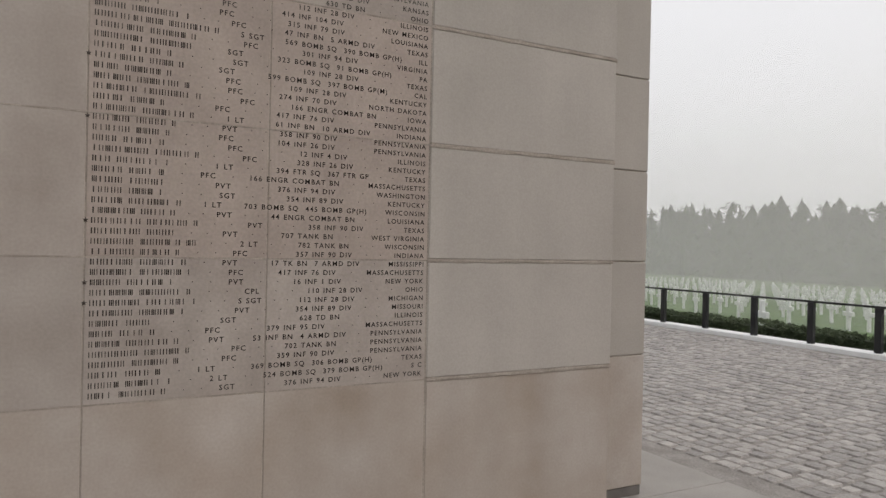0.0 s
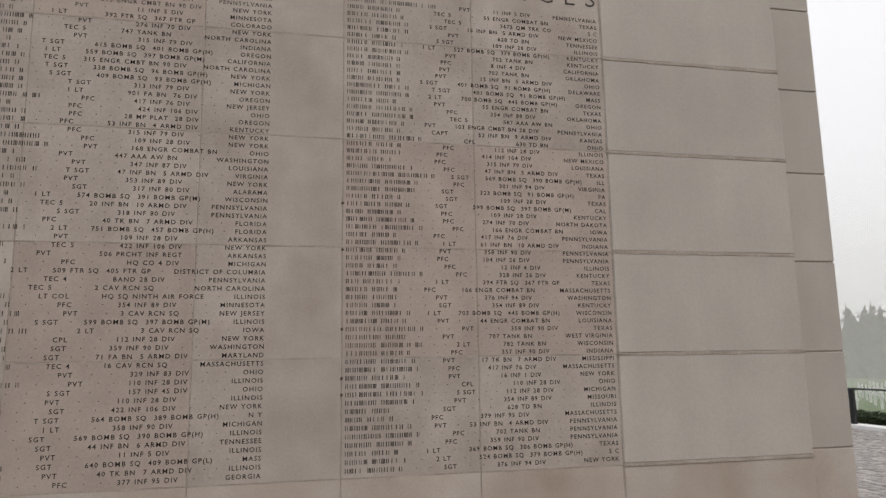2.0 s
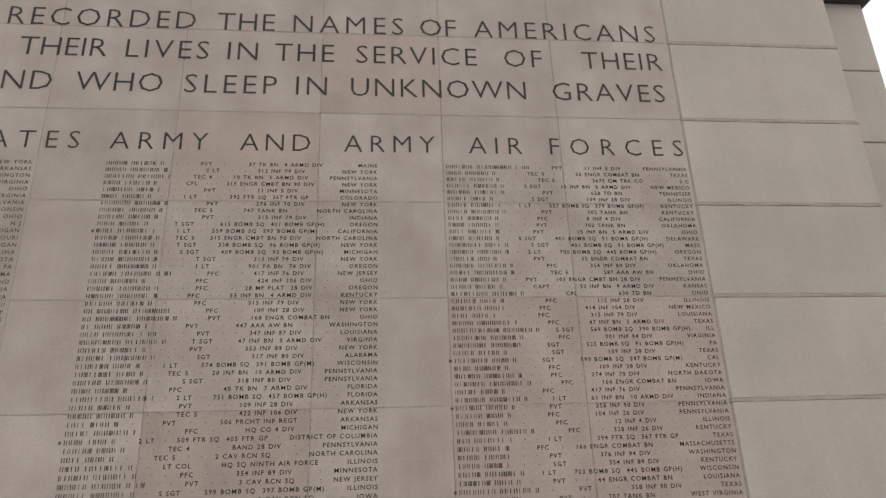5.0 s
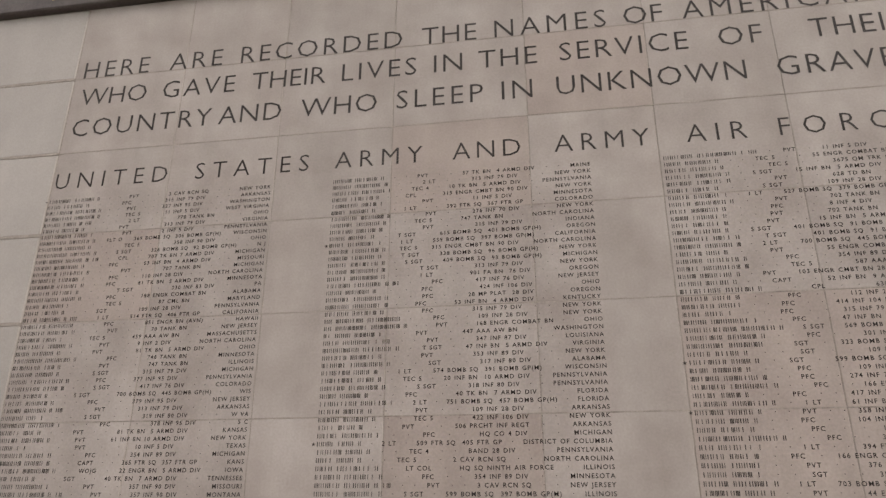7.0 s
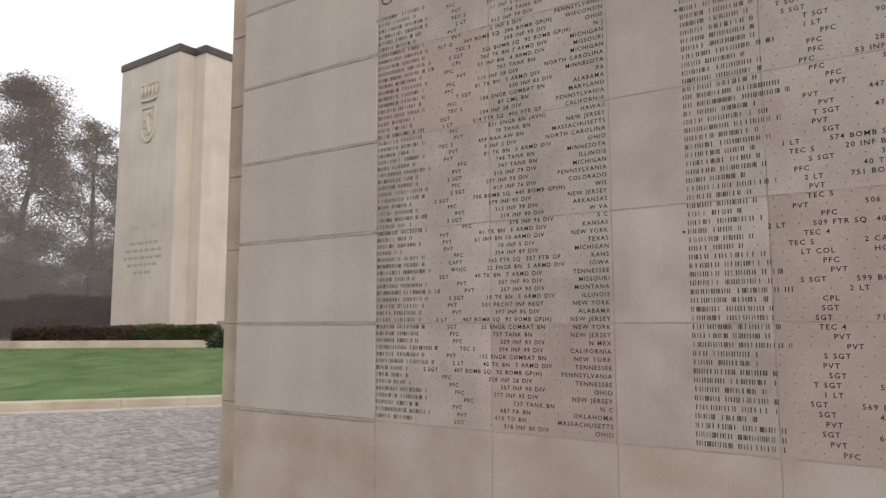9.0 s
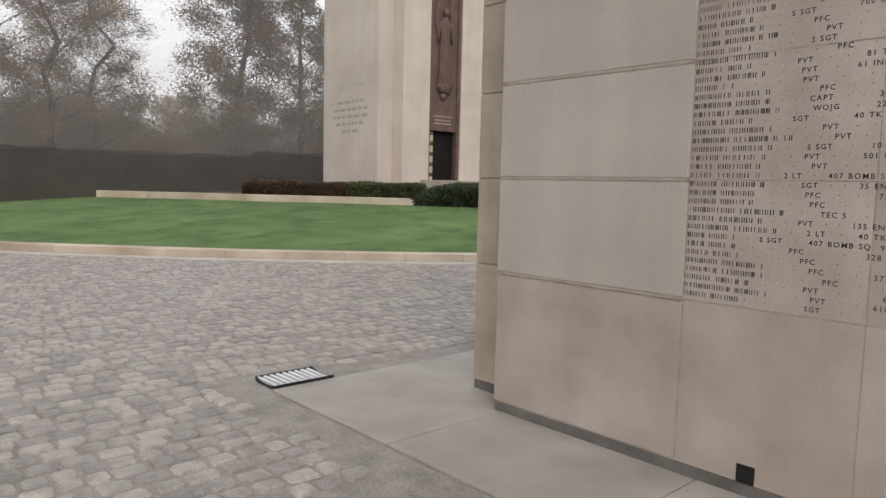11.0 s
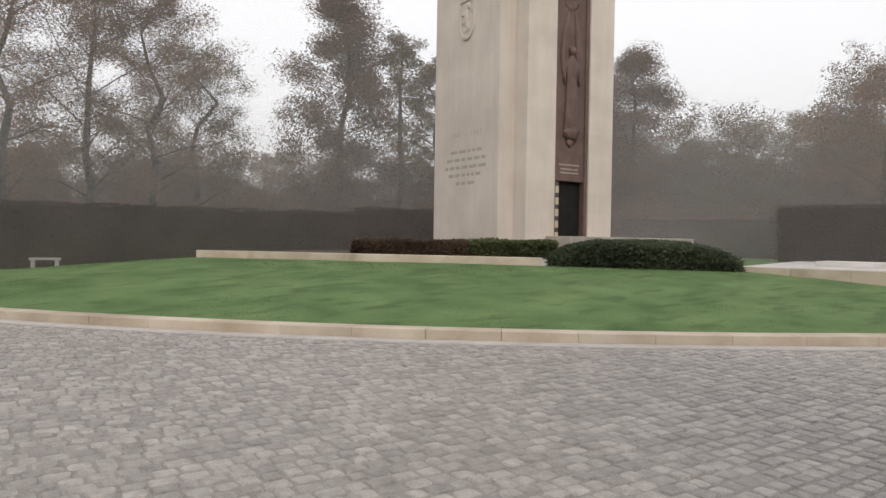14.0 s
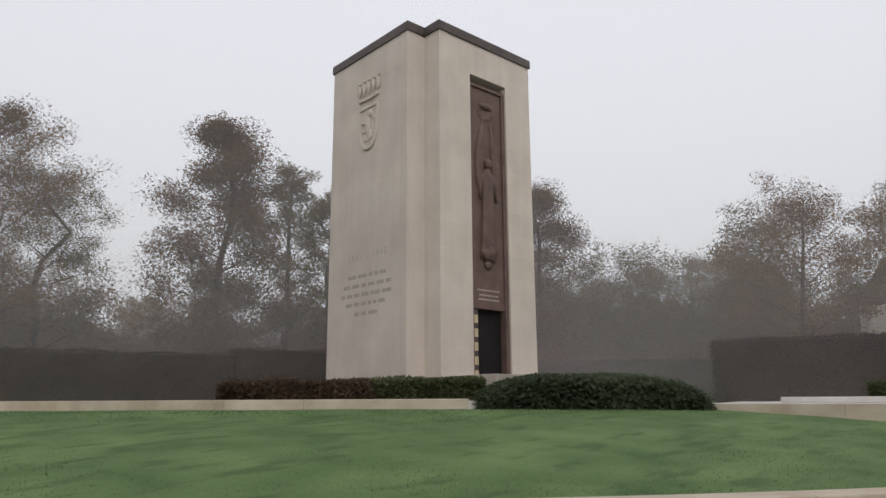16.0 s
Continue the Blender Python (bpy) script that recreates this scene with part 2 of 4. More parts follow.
# the round lawn, rising gently towards the chapel
rings, turns = [0.0, 5, 10, 15, 20, 24, 26, 28, 30, 31.5, 33, 34.5, LR - 0.405], 160
lv = [(LC[0], LC[1], lawn_z(*LC))]
for r in rings[1:]:
    for k in range(turns):
        a = 2 * math.pi * k / turns
        x, y = LC[0] + r * math.cos(a), LC[1] + r * math.sin(a)
        lv.append((x, y, lawn_z(x, y) + 0.03 * noise.noise((x * 0.3, y * 0.3, 0))))
lf = [(0, 1 + k, 1 + (k + 1) % turns) for k in range(turns)]
for i in range(len(rings) - 2):
    for k in range(turns):
        a, b = 1 + i * turns + k, 1 + i * turns + (k + 1) % turns
        lf.append((a, a + turns, b + turns, b))
lawn = raw("lawn", lv, lf, GRASS_SOIL, smooth=True)
tagged(lawn, "round raised lawn of short damp green grass", "lawn", kind="structure")

# ---- the name wall ----
X0, X1 = 0.0, 8.93                     # ends of the main face
NX, NXR, NY, DEPTH = 0.5, 0.56, 0.28, 2.2        # corner set-backs and depth
COURSES = [0.07, 1.025, 1.703, 2.36, 3.032, 3.69, 4.356, 5.02, 5.70]
JOINTS = [0.0, 1.465, 2.40, 3.213, 4.055, 4.998, 5.828, 6.653, 7.562, 8.93]
wall = empty("name_wall", 4.6, 0, 0, label="tall pale limestone memorial wall with engraved lists of the missing",
             category="memorial wall")


def hang(ob):
    ob.parent = wall
    ob.matrix_parent_inverse = Matrix.Translation((-4.6, 0, 0))
    return ob


hang(part("core", merge(box(X0 + 0.03, X1 - 0.03, 0.0035, DEPTH - 0.02, 0.072, 5.70),
                        box(X0 - NX + 0.012, X1 + NXR - 0.012, NY + 0.012, DEPTH - NY - 0.012, 0.072, 5.70)), MORTAR_DARK))


def smear(xa, xb, z, half, y):
    """A pointed joint whose edges wander over the stones."""
    bm, n = bmesh.new(), max(6, int((xb - xa) / 0.035))
    prev = None
    for k in range(n + 1):
        x = xa + (xb - xa) * k / n
        up = half * (1 + 0.55 * noise.noise((x * 9, z * 5, 1)) + 0.3 * noise.noise((x * 31, z, 2)))
        dn = half * (1 + 0.55 * noise.noise((x * 9, z * 5, 4)) + 0.3 * noise.noise((x * 31, z, 6)))
        now = [bm.verts.new(p) for p in ((x, 0.02, z - dn), (x, y + 0.001, z - dn), (x, y, z), (x, y + 0.001, z + up), (x, 0.02, z + up))]
        if prev:
            for i in range(4):
                bm.faces.new((prev[i], now[i], now[i + 1], prev[i + 1]))
        prev = now
    bmesh.ops.recalc_face_normals(bm, faces=bm.faces[:])
    return bm


tan_blocks = {(2, 6), (2, 7), (3, 6), (3, 7), (1, 2), (6, 5), (2, 4), (1, 4), (5, 4), (4, 1)}
rnd = random.Random(4)
for c in range(len(COURSES) - 1):
    z0, z1 = COURSES[c], COURSES[c + 1]
    for k in range(len(JOINTS) - 1):
        side = k in (0, len(JOINTS) - 2)
        g, bev = (0.007, 0.008) if side else (0.0026, 0.0025)
        m = STONE_BASE if c == 0 else STONE if side else STONE_TAN if (c, k) in tan_blocks else STONE_PANEL
        out = -0.004 if side and c else 0.0
        hang(part("stone_block", box(JOINTS[k] + g * (k > 0), JOINTS[k + 1] - g, out, 0.3, z0 + g, z1 - g, bev), m))
    if c:
        for xa, xb, half in ((0.0, JOINTS[1], 0.0105), (JOINTS[1], JOINTS[-2], 0.0036), (JOINTS[-2], X1, 0.0105)):
            hang(part("mortar_joint", smear(xa + 0.004, xb - 0.004, z0, half, -0.0062 if half > 0.01 else -0.0009), MORTAR_DARK))
    for xa, xb in ((X0 - NX, X0 + 0.02), (X1 - 0.02, X1 + NXR)):
        hang(part("corner_block", box(xa, xb, NY, DEPTH - NY, z0 + 0.0035, z1 - 0.0035, 0.006),
                  STONE_END if xa < 0 else (STONE_BASE if c == 0 else STONE)))
    hang(part("rear_block", box(X0, X1, DEPTH - 0.3, DEPTH, z0 + 0.0035, z1 - 0.0035, 0.006), STONE))
hang(part("plinth", merge(box(X0 + 0.012, X1 - 0.012, 0.006, DEPTH - 0.006, 0, 0.07),
                          box(X0 - NX + 0.012, X1 + NXR - 0.012, NY + 0.006, DEPTH - NY - 0.006, 0, 0.07)), GRANITE_DARK,
          label="dark grey recessed plinth strip"))
hang(part("coping", merge(box(X0 - 0.07, X1 + 0.07, -0.07, DEPTH + 0.07, 5.702, 6.06, 0.01),
                          box(X0 - NX - 0.07, X1 + NXR + 0.07, NY - 0.07, DEPTH - NY + 0.07, 5.704, 6.05, 0.01)), BRONZE,
          label="dark bronze coping band"))


def star_mesh(r, depth):
    bm = bmesh.new()
    front = bm.verts.new((0, -depth, 0))
    rim = []
    for i in range(10):
        a = math.pi / 2 + i * math.pi / 5
        q = r if i % 2 == 0 else r * 0.42
        rim.append(bm.verts.new((q * math.cos(a), 0, q * math.sin(a))))
    for i in range(10):
        bm.faces.new((front, rim[i], rim[(i + 1) % 10]))
    bm.normal_update()
    return bm


star0 = None
for i in range(10):
    x = 0.25 + i * (8.53 / 9)
    if star0 is None:
        star0 = hang(part("star", star_mesh(0.085, 0.03), GOLD, label="gilded five-pointed star"))
        s = star0
    else:
        s = hang(new("star", star0.data))
    s.location = (x, -0.072, 5.84)
hang(part("vent", merge(box(1.83, 1.93, -0.006, 0.05, 0.075, 0.175, 0.003)), DARK, label="small black vent plate"))

# ---- engraved writing ----
TEXTS = {}


def ask(key, body, size, spacing=1.0, bold=0.0):
    cu = bpy.data.curves.new("t", "FONT")
    cu.body, cu.size, cu.resolution_u, cu.space_character = body, size, 2, spacing
    cu.offset, cu.space_word = bold, 1.25
    TEXTS[key] = new("t", cu)


def cut_all():
    """Turns all asked texts into flat point and face lists."""
    bpy.context.view_layer.update()
    dg = bpy.context.evaluated_depsgraph_get()
    done = {}
    for key, ob in TEXTS.items():
        me = bpy.data.meshes.new_from_object(ob.evaluated_get(dg))
        co = np.empty(len(me.vertices) * 3)
        me.vertices.foreach_get("co", co)
        done[key] = (co.reshape(-1, 3), [tuple(p.vertices) for p in me.polygons])
        bpy.data.meshes.remove(me)
    for ob in TEXTS.values():
        cu = ob.data
        bpy.data.objects.remove(ob)
        bpy.data.curves.remove(cu)
    TEXTS.clear()
    return done


ROWS_A = """.7 6 1|PVT|3 CAV RCN SQ|NEW YORK/4 6 1|PFC|315 INF 79 DIV|ARKANSAS/8 6 1|PVT|357 INF 95 DIV|WASHINGTON/8 6 1|TEC 5|11 INF 5 DIV|WEST VIRGINIA/5 4 1 2|2 LT|778 TANK BN|OHIO/5 5 1|PVT|313 INF 79 DIV|VIRGINIA/9 4 1|PVT|2 INF 5 DIV|PENNSYLVANIA/8 6 1|FLT O|369 BOMB SQ  306 BOMB GP(H)|WISCONSIN/7 6 1|TEC 5|358 INF 90 DIV|OHIO/9 6 1|S SGT|326 BOMB SQ  92 BOMB GP(H)|N J/8 5 1 2|CPL|707 TK BN 7 ARMD DIV|MICHIGAN/5 7 1|PFC|53 INF BN  4 ARMD DIV|MISSOURI/7 7 1|PVT|707 TANK BN|MICHIGAN/7 6 1|PFC|110 INF 28 DIV|NORTH CAROLINA/7 6 1|PFC|81 TK BN  5 ARMD DIV|MINNESOTA/6 6 1|T SGT|330 INF 83 DIV|PA/9 4 1|PFC|188 ENGR COMBAT BN|ALABAMA/4 6 1|TEC 5|87 CML BN|MARYLAND/4 5 1|SGT|109 INF 28 DIV|PENNSYLVANIA/4 6 1 2|1 LT|514 FTR SQ  406 FTR GP|CALIFORNIA/7 7|PFC|851 ENGR BN (AVN)|HAWAII/7 6 1|PVT|70 TANK BN|NEW JERSEY/6 4 1|TEC 5|459 AAA AW BN|MASSACHUSETTS/8 5 1|PVT|9 INF 2 DIV|NORTH CAROLINA/4 6 1|PVT|81 TK BN  5 ARMD DIV|OHIO/8 7 1|PFC|748 TANK BN|MINNESOTA/8 3 1|PVT|747 TANK BN|ILLINOIS/6 5 1|S SGT|315 INF 79 DIV|MICHIGAN/5 9 1|PFC|377 INF 95 DIV|PENNSYLVANIA/9 4 1|S SGT|417 INF 76 DIV|COLORADO/4 5 1|S SGT|700 BOMB SQ  445 BOMB GP(H)|WIS/5 6 1|PFC|379 INF 95 DIV|NEW JERSEY/5 6 1 2|PVT|313 INF 79 DIV|ARKANSAS/6 3 1|S SGT|319 INF 80 DIV|W VA/7 7 1|PFC|378 INF 95 DIV|S C/6 3 1|PVT|81 TK BN  5 ARMD DIV|KANSAS/6 6 1|PVT|61 INF BN 10 ARMD DIV|NEW YORK/5 1 1|PVT|10 INF 5 DIV|TEXAS/8 5 1|PFC|354 INF 89 DIV|MICHIGAN/8 5 1|CAPT|365 FTR SQ  357 FTR GP|KANS/8 7 1|WOJG|22 ENGR BN  5 ARMD DIV|IOWA/5 5 1|SGT|40 TK BN  7 ARMD DIV|TENNESSEE/7 7 1|PVT|357 INF 90 DIV|MISSOURI/8 7 1 2|PVT|357 INF 90 DIV|MONTANA/8 6 1|S SGT|10 TK BN  5 ARMD DIV|ILLINOIS/6 7 1|PVT|501 PRCHT INF REGT|NEW YORK/5 7 1|PVT|377 INF 95 DIV|ALABAMA/5 7 1|2 LT|407 BOMB SQ  92 BOMB GP(H)|NEW JERSEY/6 7 1|SGT|35 ENGR COMBAT BN|NEW YORK/6 7|PFC|737 TANK BN|NEW JERSEY/6 5 1|PFC|329 INF 83 DIV|N MEX/10 7 1|TEC 5|394 INF 99 DIV|CALIFORNIA/6 7 1|PVT|135 ENGR COMBAT BN|NEW YORK/9 7 1|2 LT|40 TK BN  7 ARMD DIV|TENNESSEE/4 4 1|S SGT|407 BOMB SQ  92 BOMB GP(H)|PENNSYLVANIA/4 4 1|PFC|328 INF 26 DIV|TENNESSEE/5 4 1|PFC|357 INF 90 DIV|OHIO/7 7 1|PFC|377 INF 95 DIV|NEW JERSEY/7 7 1|PFC|737 TANK BN|N C/6 5 1|PVT|687 FA BN|OKLAHOMA/10 5 1|PVT|610 TD BN|MASSACHUSETTS/5 6 1|SGT|318 INF 80 DIV|OHIO"""
ROWS_B = """5 6 1|PVT|37 TK BN  4 ARMD DIV|MAINE/5 7 1|2 LT|313 INF 79 DIV|NEW YORK/7 6 1|TEC 4|10 TK BN  5 ARMD DIV|PENNSYLVANIA/4 6 1|CPL|315 ENGR CMBT BN 90 DIV|NEW YORK/7 4 1|PVT|11 INF 5 DIV|MINNESOTA/4 5 1|1 LT|392 FTR SQ  367 FTR GP|COLORADO/7 6 1|PVT|276 INF 70 DIV|NEW YORK/6 6 1|TEC 5|747 TANK BN|NORTH CAROLINA/6 5 1|PVT|315 INF 79 DIV|INDIANA/4 5 1|T SGT|615 BOMB SQ  401 BOMB GP(H)|OREGON/.4 7 1|1 LT|559 BOMB SQ  397 BOMB GP(M)|CALIFORNIA/5 7 1|TEC 5|315 ENGR CMBT BN 90 DIV|NORTH CAROLINA/5 6 1|T SGT|338 BOMB SQ  96 BOMB GP(H)|NEW YORK/5 7 1|S SGT|409 BOMB SQ  93 BOMB GP(H)|MICHIGAN/5 7 1|T SGT|313 INF 79 DIV|NEW YORK/5 7 1|1 LT|901 FA BN  76 DIV|OREGON/6 7 1 2|PFC|417 INF 76 DIV|NEW JERSEY/4 6 1|PFC|424 INF 106 DIV|OHIO/6 7 1|PFC|28 MP PLAT  28 DIV|OREGON/6 7 1|PFC|53 INF BN  4 ARMD DIV|KENTUCKY/6 6 1|PFC|315 INF 79 DIV|NEW YORK/2 7 8|PFC|109 INF 28 DIV|NEW YORK/2 8 7 1|PVT|168 ENGR COMBAT BN|OHIO/2 4 5 1|PVT|447 AAA AW BN|WASHINGTON/4 7 1 2|PVT|347 INF 87 DIV|LOUISIANA/9 7 1|T SGT|47 INF BN  5 ARMD DIV|VIRGINIA/6 6 1|PVT|353 INF 89 DIV|NEW YORK/6 8 1|SGT|317 INF 80 DIV|ALABAMA/7 4 1|1 LT|574 BOMB SQ  391 BOMB GP(M)|WISCONSIN/8 4 1|TEC 5|20 INF BN  10 ARMD DIV|PENNSYLVANIA/6 7 1|S SGT|318 INF 80 DIV|PENNSYLVANIA/4 5 1|PFC|40 TK BN  7 ARMD DIV|FLORIDA/9 6 1|2 LT|751 BOMB SQ  457 BOMB GP(H)|FLORIDA/5 5 1|PVT|109 INF 28 DIV|ARKANSAS/5 6 1|TEC 5|422 INF 106 DIV|NEW YORK/4 4 1|PVT|506 PRCHT INF REGT|ARKANSAS/5 7 1|PFC|HQ CO 4 DIV|MICHIGAN/.4 4 1|2 LT|509 FTR SQ  405 FTR GP|DISTRICT OF COLUMBIA/6 4 1|TEC 4|BAND 28 DIV|PENNSYLVANIA/4 4 1|TEC 5|2 CAV RCN SQ|NORTH CAROLINA/4 8 1|LT COL|HQ SQ NINTH AIR FORCE|ILLINOIS/6 7 1|PFC|354 INF 89 DIV|MINNESOTA/6 6 1 2|PVT|3 CAV RCN SQ|NEW JERSEY/6 7 1|S SGT|599 BOMB SQ  397 BOMB GP(M)|ILLINOIS/8 6 1 2|2 LT|3 CAV RCN SQ|IOWA/7 5 1|CPL|112 INF 28 DIV|NEW YORK/6 7 1|SGT|359 INF 90 DIV|WASHINGTON/6 9|SGT|71 FA BN  5 ARMD DIV|MARYLAND/8 6 1|TEC 4|16 CAV RCN SQ|MASSACHUSETTS/7 5 1|PVT|329 INF 83 DIV|OHIO/8 8 1|PVT|110 INF 28 DIV|ILLINOIS/3 7 1|S SGT|157 INF 45 DIV|OHIO/4 6 1|PVT|110 INF 28 DIV|ILLINOIS/8 5 1|SGT|422 INF 106 DIV|NEW YORK/6 7 1|T SGT|564 BOMB SQ  389 BOMB GP(H)|N Y/5 6 1|1 LT|358 INF 90 DIV|MICHIGAN/5 8 1|SGT|569 BOMB SQ  390 BOMB GP(H)|ILLINOIS/8 5 1|SGT|44 INF BN  6 ARMD DIV|TENNESSEE/4 5 1|PVT|11 INF 5 DIV|ILLINOIS/8 6 1|SGT|640 BOMB SQ  409 BOMB GP(L)|MASS/7 7 1|PVT|40 TK BN  7 ARMD DIV|ILLINOIS/7 7 1|PFC|377 INF 95 DIV|GEORGIA"""
ROWS_C = """7 9 1 2|PVT|11 INF 5 DIV|PENNSYLVANIA/4 6 1|TEC 5|55 ENGR COMBAT BN|TEXAS/5 6 1|TEC 5|3675 QM TRK CO|S C/6 6 1|S SGT|15 INF BN  5 ARMD DIV|NEW MEXICO/6 6 1|PVT|628 TD BN|TENNESSEE/5 4 1|S SGT|109 INF 28 DIV|ILLINOIS/5 6 1|1 LT|527 BOMB SQ  379 BOMB GP(H)|KENTUCKY/5 7 1|PVT|702 TANK BN|KENTUCKY/4 6 1|PFC|8 INF 4 DIV|CALIFORNIA/4 6 1|PVT|702 TANK BN|OKLAHOMA/4 6 1|PVT|15 INF BN  5 ARMD DIV|OHIO/4 6 1|S SGT|401 BOMB SQ  91 BOMB GP(H)|DELAWARE/8 4 1|T SGT|401 BOMB SQ  91 BOMB GP(H)|MASS/6 6 1|2 LT|700 BOMB SQ  445 BOMB GP(H)|OREGON/6 3 1|PVT|55 ENGR COMBAT BN|TEXAS/6 7 1|PFC|354 INF 89 DIV|OKLAHOMA/5 8 1|TEC 5|587 AAA AW BN|OHIO/4 7 1|PVT|103 ENGR CMBT BN 28 DIV|PENNSYLVANIA/5 5 1|CAPT|52 INF BN  9 ARMD DIV|KANSAS/9 6 1|CPL|630 TD BN|OHIO/6 4 1|PFC|112 INF 28 DIV|ILLINOIS/7 5|PFC|414 INF 104 DIV|NEW MEXICO/4 4 1|PFC|315 INF 79 DIV|LOUISIANA/5 8 1|PFC|47 INF BN  5 ARMD DIV|TEXAS/11 7 1|S SGT|569 BOMB SQ  390 BOMB GP(H)|ILL/8 6 1|PFC|301 INF 94 DIV|VIRGINIA/8 7|SGT|323 BOMB SQ  91 BOMB GP(H)|PA/5 5 1|SGT|109 INF 28 DIV|TEXAS/.8 4 1|SGT|599 BOMB SQ  397 BOMB GP(M)|CAL/4 6 1|PFC|109 INF 28 DIV|KENTUCKY/6 7 1|PFC|274 INF 70 DIV|NORTH DAKOTA/7 8 1|PFC|166 ENGR COMBAT BN|IOWA/5 4 1|PFC|417 INF 76 DIV|PENNSYLVANIA/7 7 1|1 LT|61 INF BN  10 ARMD DIV|INDIANA/.6 5 1|PVT|358 INF 90 DIV|PENNSYLVANIA/6 4 1|PFC|104 INF 26 DIV|PENNSYLVANIA/4 5 1|PFC|12 INF 4 DIV|ILLINOIS/9 6 1|PFC|328 INF 26 DIV|KENTUCKY/3 7 1|1 LT|394 FTR SQ  367 FTR GP|TEXAS/5 4 1|PFC|166 ENGR COMBAT BN|MASSACHUSETTS/5 6|PVT|376 INF 94 DIV|WASHINGTON/5 4 1|SGT|354 INF 89 DIV|KENTUCKY/5 7 1|1 LT|703 BOMB SQ  445 BOMB GP(H)|WISCONSIN/7 4 1|PVT|44 ENGR COMBAT BN|LOUISIANA/.8 7 1|PVT|358 INF 90 DIV|TEXAS/8 5|PVT|707 TANK BN|WEST VIRGINIA/7 5 1 2|2 LT|782 TANK BN|WISCONSIN/7 5 1|PFC|357 INF 90 DIV|INDIANA/7 6 1|PVT|17 TK BN  7 ARMD DIV|MISSISSIPPI/7 7 1|PFC|417 INF 76 DIV|MASSACHUSETTS/.5 6 1|PVT|16 INF 1 DIV|NEW YORK/7 7 1|CPL|110 INF 28 DIV|OHIO/.8 7 1|S SGT|112 INF 28 DIV|MICHIGAN/7 6 1|PVT|354 INF 89 DIV|MISSOURI/5 4|SGT|628 TD BN|ILLINOIS/4 4 1|PFC|379 INF 95 DIV|MASSACHUSETTS/5 7 1|PVT|53 INF BN  4 ARMD DIV|PENNSYLVANIA/8 6 1|PFC|702 TANK BN|PENNSYLVANIA/6 6 1|PFC|359 INF 90 DIV|PENNSYLVANIA/5 4 1|1 LT|369 BOMB SQ  306 BOMB GP(H)|TEXAS/5 6 1|2 LT|524 BOMB SQ  379 BOMB GP(H)|S C/4 6 1|SGT|376 INF 94 DIV|NEW YORK"""
COLUMNS = [(ROWS_A, 1.472, 3.192), (ROWS_B, 3.648, 5.388), (ROWS_C, 5.852, 7.538)]
ROW_TOP, ROW_STEP, CAP = 3.955, 0.04736, 0.0272
words = set()
for rows, xa, xb in COLUMNS:
    for row in rows.split("/"):
        words.update(row.split("|")[1:])
for w in sorted(words):
    ask(w, w, CAP / 0.73, 1.24, 0.00035)
HEADS = [("HERE 1.533 2.089/ARE 2.265 2.697/RECORDED 2.85 4.108/THE 4.256 4.658/NAMES 4.789 5.577/OF 5.698 5.963/AMERICANS 6.095 7.475", 5.10, 0.16),
         ("WHO 1.55 2.105/GAVE 2.241 2.826/THEIR 2.962 3.537/LIVES 3.662 4.218/IN 4.347 4.552/THE 4.67 5.083/SERVICE 5.24 6.105/OF 6.305 6.585/THEIR 6.885 7.495", 4.85, 0.16),
         ("COUNTRY 1.533 2.671/AND 2.729 3.215/WHO 3.366 3.934/SLEEP 4.079 4.697/IN 4.828 5.039/UNKNOWN 5.205 6.445/GRAVES 6.64 7.474", 4.576, 0.16),
         ("UNITED 1.49 2.386/STATES 2.606 3.458/ARMY 3.65 4.272/AND 4.48 4.94/ARMY 5.165 5.78/AIR 6.012 6.385/FORCES 6.58 7.537", 4.126, 0.138)]
HEADS = [(w.split()[0], z, cap, float(w.split()[1]), float(w.split()[2])) for line, z, cap in HEADS for w in line.split("/")]
for h, z, cap, xa, xb in HEADS:
    ask(h + str(xa) + "#1", h, cap / 0.73, 1.0)
    ask(h + str(xa) + "#2", h, cap / 0.73, 1.5)
CUT = cut_all()
for h, z, cap, xa, xb in HEADS:
    w1, w2 = (np.ptp(CUT[h + str(xa) + k][0][:, 0]) for k in ("#1", "#2"))
    ask(h + str(xa), h, cap / 0.73, bold=-0.0018, spacing=max(0.9, 1.0 + 0.5 * (xb - xa - w1) / (w2 - w1)))
CUT.update(cut_all())
Y_CUT = -0.0016
for h, z, cap, xa, xb in HEADS:
    co, fa = CUT[h + str(xa)]
    v = [(xa + (p[0] - co[:, 0].min()) * (xb - xa) / np.ptp(co[:, 0]), Y_CUT, z - cap / 2 + p[1]) for p in co]
    hang(raw("inscription_word", v, fa, LETTER))
rnd = random.Random(9)
